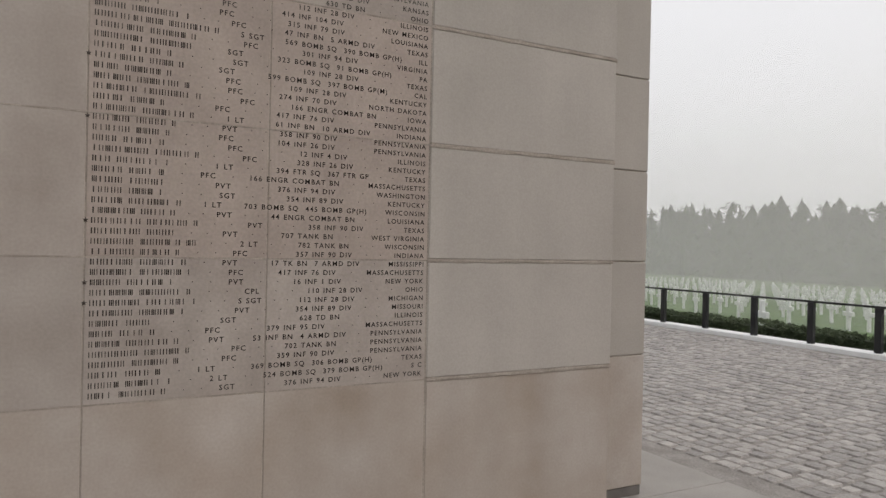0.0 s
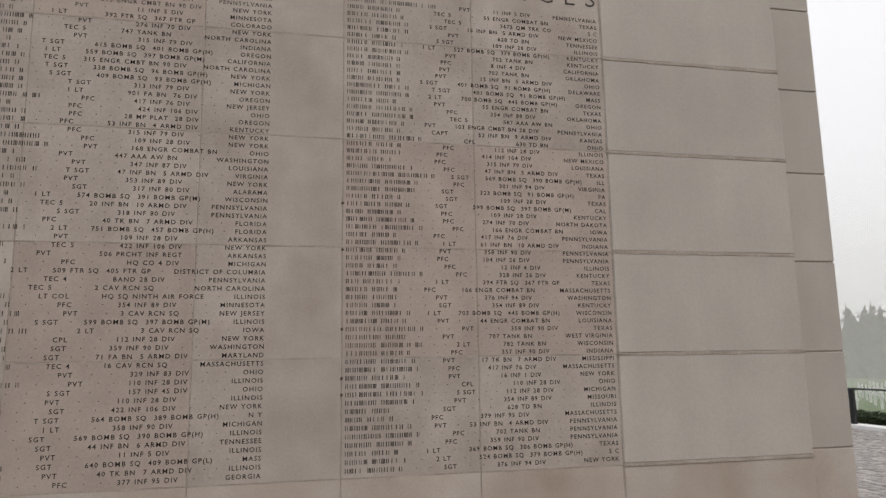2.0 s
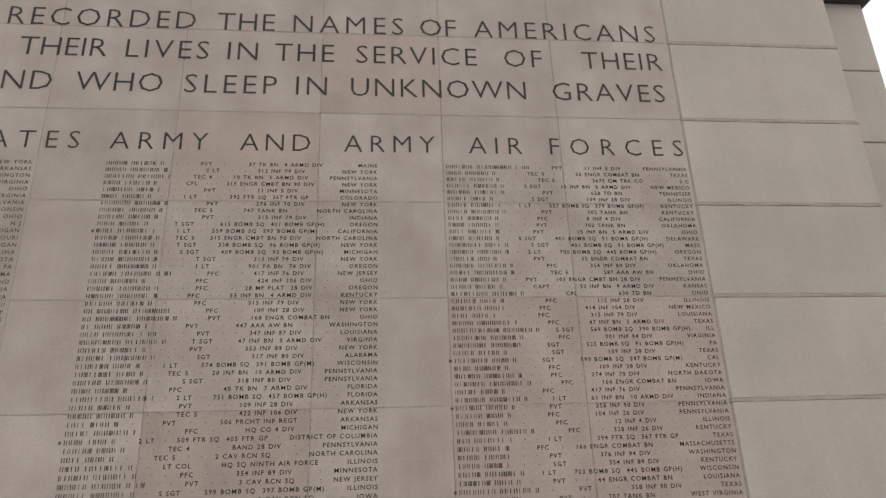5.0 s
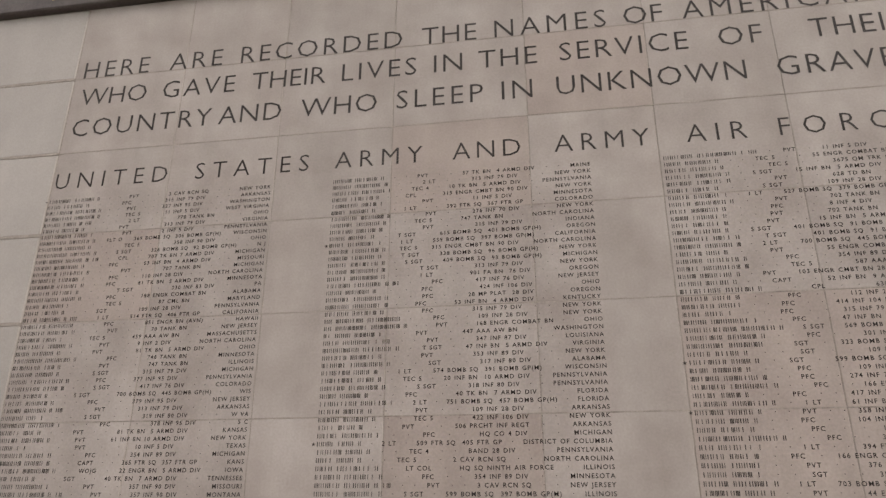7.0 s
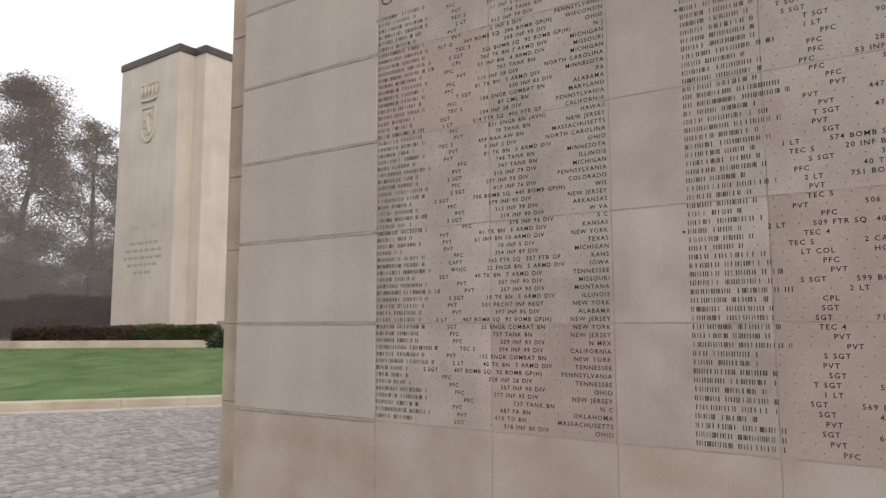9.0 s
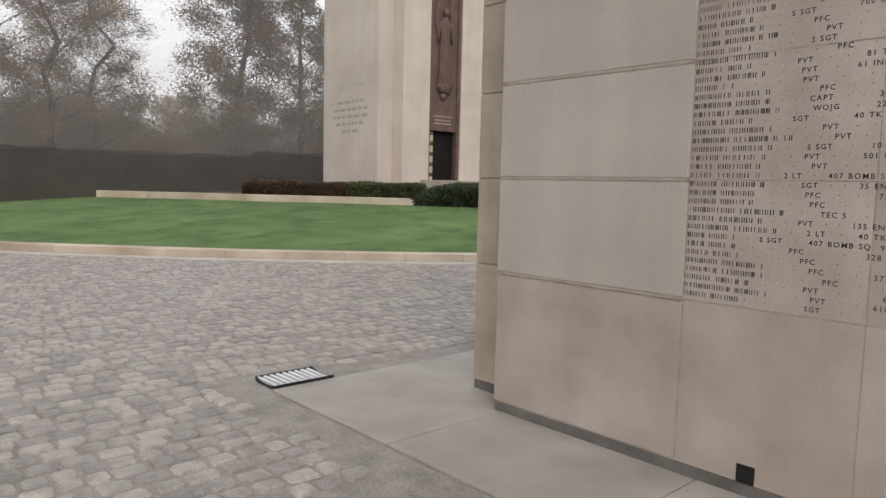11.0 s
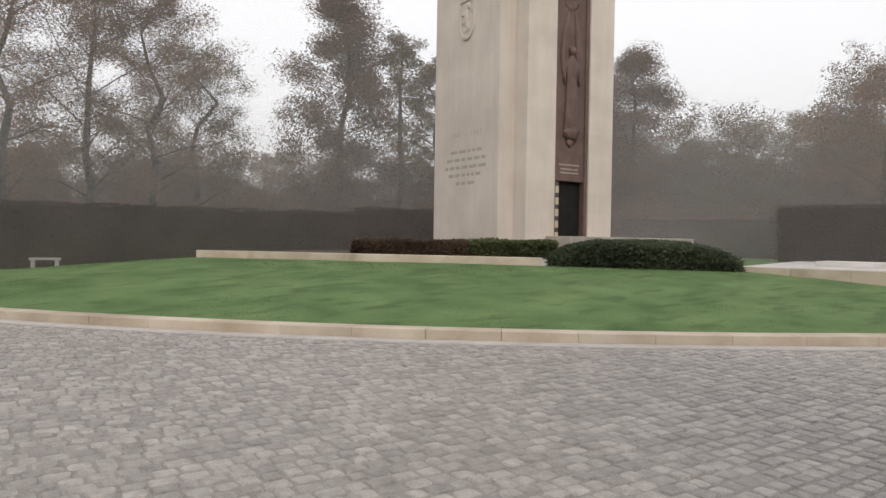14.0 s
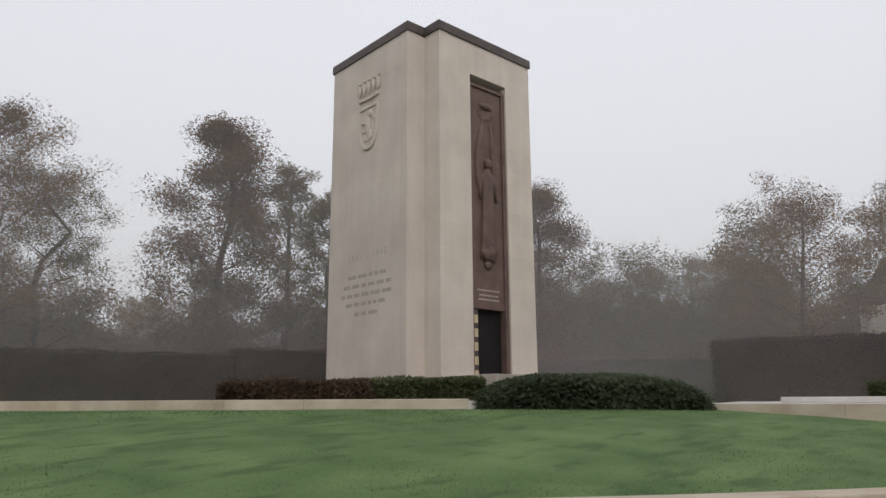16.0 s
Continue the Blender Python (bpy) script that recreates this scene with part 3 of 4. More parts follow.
for rows, xa, xb in COLUMNS:
    for i, row in enumerate(rows.split("/")):
        z = ROW_TOP - i * ROW_STEP
        lengths, *texts = row.split("|")
        starred = lengths.startswith(".")
        bars_v, bars_f, x = [], [], xa
        for w in lengths.lstrip(".").split():
            for k in range(int(w)):
                for dx_ in rnd.choice(((0.0, 0.0135), (0.0, 0.0110), (0.0, 0.0145), (0.005,), (0.0, 0.0078, 0.0155))):
                    wd = rnd.choice((0.0032, 0.0042, 0.0050))
                    b0, xl = len(bars_v), x + dx_
                    bars_v += [(xl, Y_CUT, z - CAP / 2), (xl + wd, Y_CUT, z - CAP / 2), (xl + wd, Y_CUT, z + CAP / 2), (xl, Y_CUT, z + CAP / 2)]
                    bars_f.append((b0, b0 + 1, b0 + 2, b0 + 3))
                x += 0.0268
            x += 0.0215
        hang(raw("name_bar", bars_v, bars_f, LETTER))
        widths = [np.ptp(CUT[t][0][:, 0]) for t in texts]
        gap = (xb - x + 0.03 - sum(widths)) / 3
        v, f = [], []
        pen = x - 0.03 + gap
        for t, w in zip(texts, widths):
            co, fa = CUT[t]
            b0 = len(v)
            v += [(pen + p[0] - co[:, 0].min(), Y_CUT, z - CAP / 2 + p[1]) for p in co]
            f += [tuple(q + b0 for q in g) for g in fa]
            pen += w + gap
        # engraved dots in the gaps
        pen = x - 0.03
        for w in [0] + widths[:2]:
            pen += w
            for d in range(1, min(3, int(gap / 0.06))):
                px = pen + d * gap / min(3, int(gap / 0.06))
                b0 = len(v)
                v += [(px - 0.0022, Y_CUT, z - 0.0022), (px + 0.0022, Y_CUT, z - 0.0022), (px + 0.0022, Y_CUT, z + 0.0022), (px - 0.0022, Y_CUT, z + 0.0022)]
                f.append((b0, b0 + 1, b0 + 2, b0 + 3))
            pen += gap
        hang(raw("list_line", v, f, LETTER))
        if starred:
            bm = star_mesh(0.013, 0.006)
            rosette = hang(part("rosette", bm, BRONZE, label="small bronze rosette"))
            rosette.location = (xa - 0.022, -0.001, z)

# ---- apron slabs and drain ----
apron = empty("apron", 4.6, 0, 0, label="pale smooth stone slabs round the wall", category="pavement", kind="structure")
AX0, AX1, AY0, AY1 = -1.43, 10.32, -1.04, 3.3


def slab(x0, x1, y0, y1):
    ob = part("slab", box(x0 + 0.004, x1 - 0.004, y0 + 0.004, y1 - 0.004, -0.1, 0.0, 0.004), CONCRETE, apron)
    ob.matrix_parent_inverse = Matrix.Translation((-4.6, 0, 0))


for x0, x1 in ((AX0, 0.07), (0.07, 1.6), (1.6, 3.1), (3.1, 4.6), (4.6, 6.1), (6.1, 7.6), (7.6, 9.0), (9.0, AX1)):
    slab(x0, x1, AY0, 0.22)
for y0, y1 in ((0.22, 1.2), (1.2, 2.2), (2.2, AY1)):
    slab(AX0, -0.2, y0, y1)
    slab(9.23, AX1, y0, y1)

drain = empty("drain_grate", -1.60, -0.73, 0, label="galvanised steel drain grate with dark slots beside the apron", category="drain grate")


def dish(bm):
    """Bends a flat bar so that its ends rise a little, and bows it sideways."""
    long = [e for e in bm.edges if abs(e.verts[0].co.x - e.verts[1].co.x) > 0.2]
    if long:
        bmesh.ops.subdivide_edges(bm, edges=long, cuts=7)
    for vtx in bm.verts:
        vtx.co.z += 0.026 * (vtx.co.x / 0.16) ** 2 - 0.010
    return bm


for ya, yb in ((-0.272, -0.262), (0.262, 0.272)):
    part("frame_side", dish(box(-0.175, 0.175, ya, yb, -0.03, 0.004)), IRON, drain)
for xa in (-0.175, 0.163):
    part("frame_end", dish(box(xa, xa + 0.012, -0.262, 0.262, -0.03, 0.004)), IRON, drain)
# Shade below the bars, put in as a shallow near-black block.
part("pit", box(-0.165, 0.165, -0.255, 0.255, -0.06, -0.026), DARK, drain)
for i in range(9):
    y = -0.232 + i * 0.058
    bm = dish(box(-0.16, 0.16, y - 0.0145, y + 0.0145, -0.014, 0.004))
    for vtx in bm.verts:
        vtx.co.y += 0.042 * (1 - (vtx.co.x / 0.16) ** 2) - 0.021
    part("bar", bm, STEEL, drain)

# ---- kerb round the lawn ----
kerb = empty("kerb", LC[0], LC[1], 0, label="curved pale limestone kerb round the raised lawn", category="kerb", kind="structure")
kerb_inv = Matrix.Translation((-LC[0], -LC[1], 0))


def arc_block(r0, r1, a0, a1, z0, z1, n=4):
    bm = bmesh.new()
    loops = []
    for k in range(n + 1):
        a = a0 + (a1 - a0) * k / n
        c, s_ = math.cos(a), math.sin(a)
        b = 0.012
        prof = [(r0, z0), (r1, z0), (r1, z1 - b), (r1 - b, z1), (r0 + b, z1), (r0, z1 - b)]
        loops.append([bm.verts.new((LC[0] + r * c, LC[1] + r * s_, z)) for r, z in prof])
    for p, q in zip(loops, loops[1:]):
        for j in range(6):
            bm.faces.new((p[j], p[(j + 1) % 6], q[(j + 1) % 6], q[j]))
    bm.faces.new(loops[0][::-1])
    bm.faces.new(loops[-1])
    bmesh.ops.recalc_face_normals(bm, faces=bm.faces[:])
    return bm


step = radians(1.95)
for k in range(-44, 22):
    a = radians(-45) + k * step
    o = part("kerb_stone", arc_block(LR - 0.42, LR, a + 0.0001, a + step - 0.0001, -0.06, 0.17), KERB, kerb)
    o.matrix_parent_inverse = kerb_inv
o = part("gutter", arc_block(LR + 0.004, LR + 0.32, radians(-135), radians(0), -0.1, 0.006, 120), GUTTER, kerb)
o.matrix_parent_inverse = kerb_inv

# ---- the chapel ----
CX, CY, CN, CL = -18.8, 13.345, 0.72, 5.74      # east and south faces, corner notch, full width
CZ0, CZ1 = 1.25, 13.21
chapel = empty("chapel", CX, CY, CZ0, label="tall square limestone chapel tower with notched corners", category="chapel")
chapel.rotation_euler = (0, 0, -0.045)
ch_inv = Matrix.Translation((-CX, -CY, -CZ0))


def cpart(name, bm, material, label="", parent=None):
    o = part(name, bm, material, parent or chapel, label)
    if parent is None:
        o.matrix_parent_inverse = ch_inv
    return o


DY0, DY1, DZ, PZ = CY + 2.08, CY + 3.78, 3.96, 11.55      # tall recess: its sides, door head, top


def notched(g=0.0):
    x0, x1, y0, y1, n = CX - CL - g, CX + g, CY - g, CY + CL + g, CN
    return [(x0 + n, y0), (x1 - n, y0), (x1 - n, y0 + n), (x1, y0 + n), (x1, y1 - n), (x1 - n, y1 - n), (x1 - n, y1),
            (x0 + n, y1), (x0 + n, y1 - n), (x0, y1 - n), (x0, y0 + n), (x0 + n, y0 + n)]


T = 0.5                                            # wall thickness at the recess
inner = [(CX - CL + CN, CY), (CX - CN, CY), (CX - CN, CY + CN), (CX - T, CY + CN), (CX - T, CY + CL - CN), (CX - CN, CY + CL - CN),
         (CX - CN, CY + CL), (CX - CL + CN, CY + CL), (CX - CL + CN, CY + CL - CN), (CX - CL, CY + CL - CN), (CX - CL, CY + CN), (CX - CL + CN, CY + CN)]
cpart("tower_body", prism(inner, CZ0, CZ1 - 0.3), CHAPEL_STONE)
# east face in stone courses round the recess
cz = [CZ0 + i * 0.752 for i in range(16)]
cz[-1] = CZ1 - 0.3
for i in range(15):
    a, b = cz[i], cz[i + 1]
    for ya, yb in ((CY + CN, DY0), (DY1, CY + CL - CN)):
        if a < PZ - 0.02:
            cpart("stone_course", box(CX - T + 0.001, CX, ya, yb, a + 0.0006, b - 0.0006, 0.0012), CHAPEL_STONE)
    if a > PZ - 0.4:
        cpart("stone_course", box(CX - T + 0.001, CX, CY + CN, CY + CL - CN, max(a, PZ) + 0.0006, b - 0.0006, 0.0012), CHAPEL_STONE)
for i in range(15):
    cpart("stone_course", box(CX - CL + CN - 0.004, CX - CN + 0.004, CY - 0.012, CY + 0.1, cz[i] + 0.0006, cz[i + 1] - 0.0006, 0.0012), CHAPEL_STONE)
cpart("roof_edge", prism(notched(0.06), CZ1 - 0.3, CZ1), BRONZE, "dark bronze roof edge")
recess = cpart("portal", box(CX - T + 0.003, CX - 0.13, DY0 + 0.002, DY1 - 0.002, DZ, PZ - 0.003), RED_STONE, "dark red-brown portal panel")
for ya, yb in ((DY0 + 0.002, DY0 + 0.1), (DY1 - 0.16, DY1 - 0.002)):
    cpart("portal_frame", box(CX - 0.32, CX - 0.06, ya, yb, CZ0, PZ - 0.003, 0.01), RED_STONE)
cpart("portal_frame", box(CX - 0.32, CX - 0.06, DY0 + 0.1, DY1 - 0.16, PZ - 0.12, PZ - 0.003, 0.01), RED_STONE)
# Unlit interior painted as a near-black block; the tower is solid behind.
cpart("doorway", box(CX - T + 0.003, CX - 0.32, DY0 + 0.1, DY1 - 0.16, CZ0 + 0.2, DZ - 0.004), DARK, "near-black block painted as the shade in the open doorway")
cpart("lintel", box(CX - 0.31, CX - 0.09, DY0 + 0.1, DY1 - 0.16, DZ - 0.03, DZ + 0.18, 0.01), RED_STONE)
leaf = cpart("door_leaf", box(CX - 0.315, CX - 0.1, DY0 + 0.102, DY0 + 0.30, CZ0 + 0.25, DZ - 0.06, 0.01), BRONZE, "open bronze door leaf")
for i in range(5):
    z = CZ0 + 0.5 + i * 0.43
    o = cpart("door_panel", box(CX - 0.1, CX - 0.088, DY0 + 0.12, DY0 + 0.285, z, z + 0.26, 0.01), WORN_GILT, "worn gilded panel", leaf)
cpart("threshold", box(CX - 0.2, CX + 1.3, DY0 - 0.4, DY1 + 4.6, 1.28, 1.86, 0.02), STEP)
# short gilt inscription bars over the door
for i, (za, wa) in enumerate(((4.52, 1.0), (4.36, 0.86), (4.22, 0.94))):
    cpart("inscription_bar", box(CX - 0.132, CX - 0.124, (DY0 + DY1) / 2 - wa / 2 - 0.03, (DY0 + DY1) / 2 + wa / 2 - 0.03, za, za + 0.05), MORTAR_DARK)


def blob(bm, c, r, sq=(1, 1, 1), n=2, rough=0.0):
    res = bmesh.ops.create_icosphere(bm, subdivisions=n, radius=1)
    for v in res["verts"]:
        k = 1 + rough * noise.noise(Vector(v.co) * 3.1 + Vector(c))
        v.co = Vector((c[0] + v.co.x * r * sq[0] * k, c[1] + v.co.y * r * sq[1] * k, c[2] + v.co.z * r * sq[2] * k))


# relief on the portal: a robed figure on a cloud under a dove, one plain shape
bm = bmesh.new()
fx, fy = CX - 0.12, (DY0 + DY1) / 2 - 0.03
blob(bm, (fx, fy, 5.75), 0.38, (0.5, 1, 0.85), 3, 0.5)
blob(bm, (fx, fy - 0.02, 5.4), 0.22, (0.5, 1, 0.9), 2, 0.5)


def loft(bm, rings, folds=0.0):
    """A rounded body through oval rings (height, half width, half depth, sideways shift)."""
    rows_, n = [], 28
    for z, wy, wx, oy in rings:
        ring_ = []
        for k in range(n):
            a = 2 * math.pi * k / n
            q = 1 + folds * math.cos(9 * a + z * 0.6) * (z < 7.8)
            ring_.append(bm.verts.new((fx + wx * q * math.cos(a), fy + oy + wy * q * math.sin(a), z)))
        rows_.append(ring_)
    for p, q in zip(rows_, rows_[1:]):
        for k in range(n):
            bm.faces.new((p[k], p[(k + 1) % n], q[(k + 1) % n], q[k]))
    bm.faces.new(rows_[0][::-1])
    bm.faces.new(rows_[-1])


loft(bm, [(5.6, 0.33, 0.13, 0), (5.9, 0.36, 0.16, 0), (6.4, 0.33, 0.17, 0.01), (6.9, 0.29, 0.17, 0.01), (7.4, 0.26, 0.17, 0), (7.7, 0.24, 0.16, 0),
          (7.9, 0.27, 0.18, 0), (8.2, 0.31, 0.19, 0), (8.42, 0.29, 0.16, 0), (8.55, 0.12, 0.12, 0.01), (8.64, 0.08, 0.1, 0.01)], 0.09)
blob(bm, (fx + 0.05, fy + 0.02, 8.8), 0.145, (1, 1, 1.25), 3)
for sgn in (-1, 1):                                  # raised wings, arms
    loft(bm, [(7.75, 0.04, 0.05, sgn * 0.33), (8.1, 0.12, 0.08, sgn * 0.38), (8.7, 0.16, 0.09, sgn * 0.39), (9.3, 0.14, 0.08, sgn * 0.33),
              (9.8, 0.09, 0.06, sgn * 0.26), (10.2, 0.03, 0.03, sgn * 0.19)])
    loft(bm, [(7.55, 0.05, 0.06, sgn * (0.3 + 0.12 * (sgn > 0))), (7.8, 0.065, 0.1, sgn * 0.36), (8.1, 0.075, 0.12, sgn * 0.35), (8.4, 0.08, 0.1, sgn * 0.27)])
blob(bm, (fx, fy, 10.85), 0.24, (0.4, 1.3, 0.5), 2, 0.4)    # dove
for k in range(7):
    a = math.pi * (1.1 + k * 0.13)
    blob(bm, (fx, fy + 0.36 * math.cos(a), 10.75 + 0.38 * math.sin(a)), 0.06, (0.4, 0.7, 1.7), 1)
bmesh.ops.recalc_face_normals(bm, faces=bm.faces[:])
for f in bm.faces:
    f.smooth = True
cpart("portal_relief", bm, RED_STONE, "carved robed figure in dark red stone relief")

# coat of arms and inscription on the south face
sx = CX - 2.78
bm = bmesh.new()
yy = CY - 0.012
ring = []
for k in range(33):                                  # shield
    u = k / 32
    if u < 0.25:
        ring.append((-0.55 + 1.1 * u / 0.25, 10.95))
    elif u < 0.5:
        ring.append((0.55 - 0.02 * (u - 0.25) / 0.25, 10.95 - 0.9 * (u - 0.25) / 0.25))
    elif u < 0.75:
        q = (u - 0.5) / 0.25
        ring.append((0.53 * math.cos(q * math.pi / 2), 10.05 - 0.72 * math.sin(q * math.pi / 2)))
    else:
        q = (u - 0.75) / 0.25
        ring.append((-0.53 * math.sin(q * math.pi / 2), 9.33 + 0.72 * (1 - math.cos(q * math.pi / 2)) + 0.0 * q))
ring[-1] = (-0.55, 10.05)
outer = [bm.verts.new((sx + x, yy, z)) for x, z in ring]
mid = [bm.verts.new((sx + x * 0.96, yy - 0.07, 10.2 + (z - 10.2) * 0.96)) for x, z in ring]
inn = [bm.verts.new((sx + x * 0.84, yy - 0.07, 10.2 + (z - 10.2) * 0.86)) for x, z in ring]
low = [bm.verts.new((sx + x * 0.82, yy - 0.02, 10.2 + (z - 10.2) * 0.84)) for x, z in ring]
for A, B in ((outer, mid), (mid, inn), (inn, low)):
    for k in range(len(ring)):
        j = (k + 1) % len(ring)
        bm.faces.new((A[k], A[j], B[j], B[k]))
bm.faces.new(low)
for x, z, r, qx, qz in ((0.0, 10.2, 0.2, 0.8, 1.7), (0.08, 10.62, 0.15, 1, 1), (-0.2, 10.35, 0.1, 2.0, 0.6), (-0.2, 10.05, 0.09, 2.0, 0.6), (0.1, 9.85, 0.14, 1.0, 1.5),
                        (-0.1, 9.75, 0.08, 1.4, 1.2), (0.26, 10.1, 0.06, 0.7, 3.6), (0.3, 10.45, 0.07, 1.0, 1.4), (0.17, 9.58, 0.07, 1.6, .8)):
    blob(bm, (sx + x, yy - 0.03, z), r, (qx, 0.45, qz), 2, 0.25)
for k in range(9):                                   # crown
    u = -1 + k / 4
    blob(bm, (sx + 0.5 * u, yy - 0.04, 11.18 + 0.04 * abs(u)), 0.1, (0.8, 0.6, 0.7), 1)
    if k % 2 == 0:
        blob(bm, (sx + 0.54 * u, yy - 0.04, 11.62), 0.12, (0.8, 0.5, 1.9), 2, 0.2)
        blob(bm, (sx + 0.56 * u, yy - 0.04, 11.9), 0.07, (1, 0.7, 1), 1)
bmesh.ops.recalc_face_normals(bm, faces=bm.faces[:])
cpart("heraldic_shield", bm, CHAPEL_STONE, "carved stone shield under a crown")
ask("years", "1941 - 1945", 0.33, 1.3)
co, fa = cut_all()["years"]
o = raw("inscription_line", [((CX - 2.78) + p[0] - co[:, 0].max() / 2, CY - 0.016, 5.62 + p[1]) for p in co], fa, CUT_LINE, chapel)
o.matrix_parent_inverse = ch_inv
rnd = random.Random(2)
for z, w in ((5.03, 2.1), (4.72, 2.6), (4.42, 2.85), (4.12, 2.3), (3.8, 1.3)):
    x = (CX - 2.78) - w / 2
    while x < (CX - 2.78) + w / 2 - 0.05:
        wd = min(rnd.uniform(0.18, 0.5), (CX - 2.78) + w / 2 - x)
        o = raw("inscription_bar", [(x, CY - 0.016, z), (x + wd, CY - 0.016, z), (x + wd, CY - 0.016, z + 0.12), (x, CY - 0.016, z + 0.12)], [(0, 1, 2, 3)], CUT_LINE, chapel)
        o.matrix_parent_inverse = ch_inv
        x += wd + 0.1

# ---- terrace round the chapel and its low walls ----
W1, W2 = Vector((-25.0, 4.3)), Vector((-15.6, 11.9))
T1 = Vector((-12.0, 16.4))
terrace = part("terrace", prism([tuple(W1), tuple(W2), (-14.6, 13.0), (-17.3, 16.0), (-17.3, 22.0), (-26, 34), (-38, 34)], 0.0, 1.12), TERRACE)
forecourt = part("forecourt", prism([tuple(T1), (-2.0, 19.8), (-6, 36), (-15.9, 28)], 0.0, 1.0), TERRACE)
verge = part("verge", prism([(-14.55, 13.05), (-12.05, 16.4), (-15.95, 28), (-19, 34), (-25.9, 34), (-17.25, 22.0), (-17.25, 16.0)], 0.0, 0.95), GRASS_SOIL)
tagged(verge, "dull green grass verge beside the chapel", "grass", kind="structure")
tagged(forecourt, "broad pale stone forecourt beside the chapel", "forecourt", kind="structure")
tagged(terrace, "pale stone terrace in front of the chapel", "terrace", kind="structure")
low = empty("low_wall", W1.x, W1.y, 1.1, label="low pale stone border wall along the lawn", category="wall", kind="structure")
d = (W2 - W1)
L = d.length
ang = math.atan2(d.y, d.x)
for i in range(6):
    o = part("wall_stone", box(i * L / 6 + 0.003, (i + 1) * L / 6 - 0.003, -0.02, 0.32, -0.25, 0.125, 0.012), KERB, low)
    o.rotation_euler = (0, 0, ang)
low.location.z = 1.04
edge = empty("terrace_edge", T1.x, T1.y, 1.0, label="pale stone edging of the chapel terrace", category="edging", kind="structure")
d2 = Vector((-2.0, 19.8)) - T1
for i in range(7):
    o = part("edge_stone", box(i * d2.length / 7 + 0.003, (i + 1) * d2.length / 7 - 0.003, -0.12, 0.4, -0.7, 0.006, 0.003), KERB, edge)
    o.rotation_euler = (0, 0, math.atan2(d2.y, d2.x))
SOIL = mat("planting_soil", ((0.05, 0.038, 0.028), (0.09, 0.07, 0.05)), 0.95, 1.2, 0.5, 40)
n_ = Vector((-d.y, d.x)).normalized()
b1, b2 = W1 + n_ * 0.34, W2 + n_ * 0.34
bed = part("planting_bed", prism([tuple(b1), tuple(b2), (-16.2, 13.2), (-21.5, 13.8), (-24, 22), (-37, 33)], 1.0, 1.126), SOIL)
tagged(bed, "dark bare soil planting bed behind the border wall", "planting bed", kind="structure")
steps = empty("platform_step", -9.5, 21.5, 1.0, label="low broad pale stone step on the terrace", category="step")
part("step", box(-2.3, 2.3, -0.8, 0.8, 0, 0.16, 0.015), TERRACE, steps)
steps.rotation_euler = (0, 0, radians(12))


# ---- leafy things ----
def leaf_cloud(centres, radii, per, size, rng, flat=0.75, droop=0.0):
    """Small bent leaves scattered in soft clumps."""
    n = len(centres) * per
    c = np.repeat(np.array(centres, float), per, axis=0)
    r = np.repeat(np.array(radii, float), per)[:, None]
    u = rng.normal(size=(n, 3))
    u /= np.linalg.norm(u, axis=1)[:, None]
    p = c + u * r * rng.random((n, 1)) ** 0.45 * np.array((1, 1, flat))
    a = rng.normal(size=(n, 3))
    a[:, 2] = a[:, 2] * 0.55 - droop
    a /= np.linalg.norm(a, axis=1)[:, None]
    b = np.cross(a, rng.normal(size=(n, 3)) * 0.5 + np.array((0, 0, 0.45)))
    b /= np.linalg.norm(b, axis=1)[:, None] + 1e-9
    s = (size * rng.uniform(0.6, 1.4, (n, 1)))
    v = np.stack([p - a * s, p + b * s * 0.45, p + a * s, p - b * s * 0.45], 1).reshape(-1, 3)
    return v, [(4 * i, 4 * i + 1, 4 * i + 2, 4 * i + 3) for i in range(n)]


def limb(v, f, p0, p1, r0, r1, sides=6):
    p0, p1 = Vector(p0), Vector(p1)
    q = (p1 - p0).to_track_quat("Z", "Y")
    b0 = len(v)
    for p, r in ((p0, r0), (p1, r1)):
        for k in range(sides):
            a = 2 * math.pi * k / sides
            v.append(tuple(p + q @ Vector((r * math.cos(a), r * math.sin(a), 0))))
    for k in range(sides):
        f.append((b0 + k, b0 + (k + 1) % sides, b0 + sides + (k + 1) % sides, b0 + sides + k))


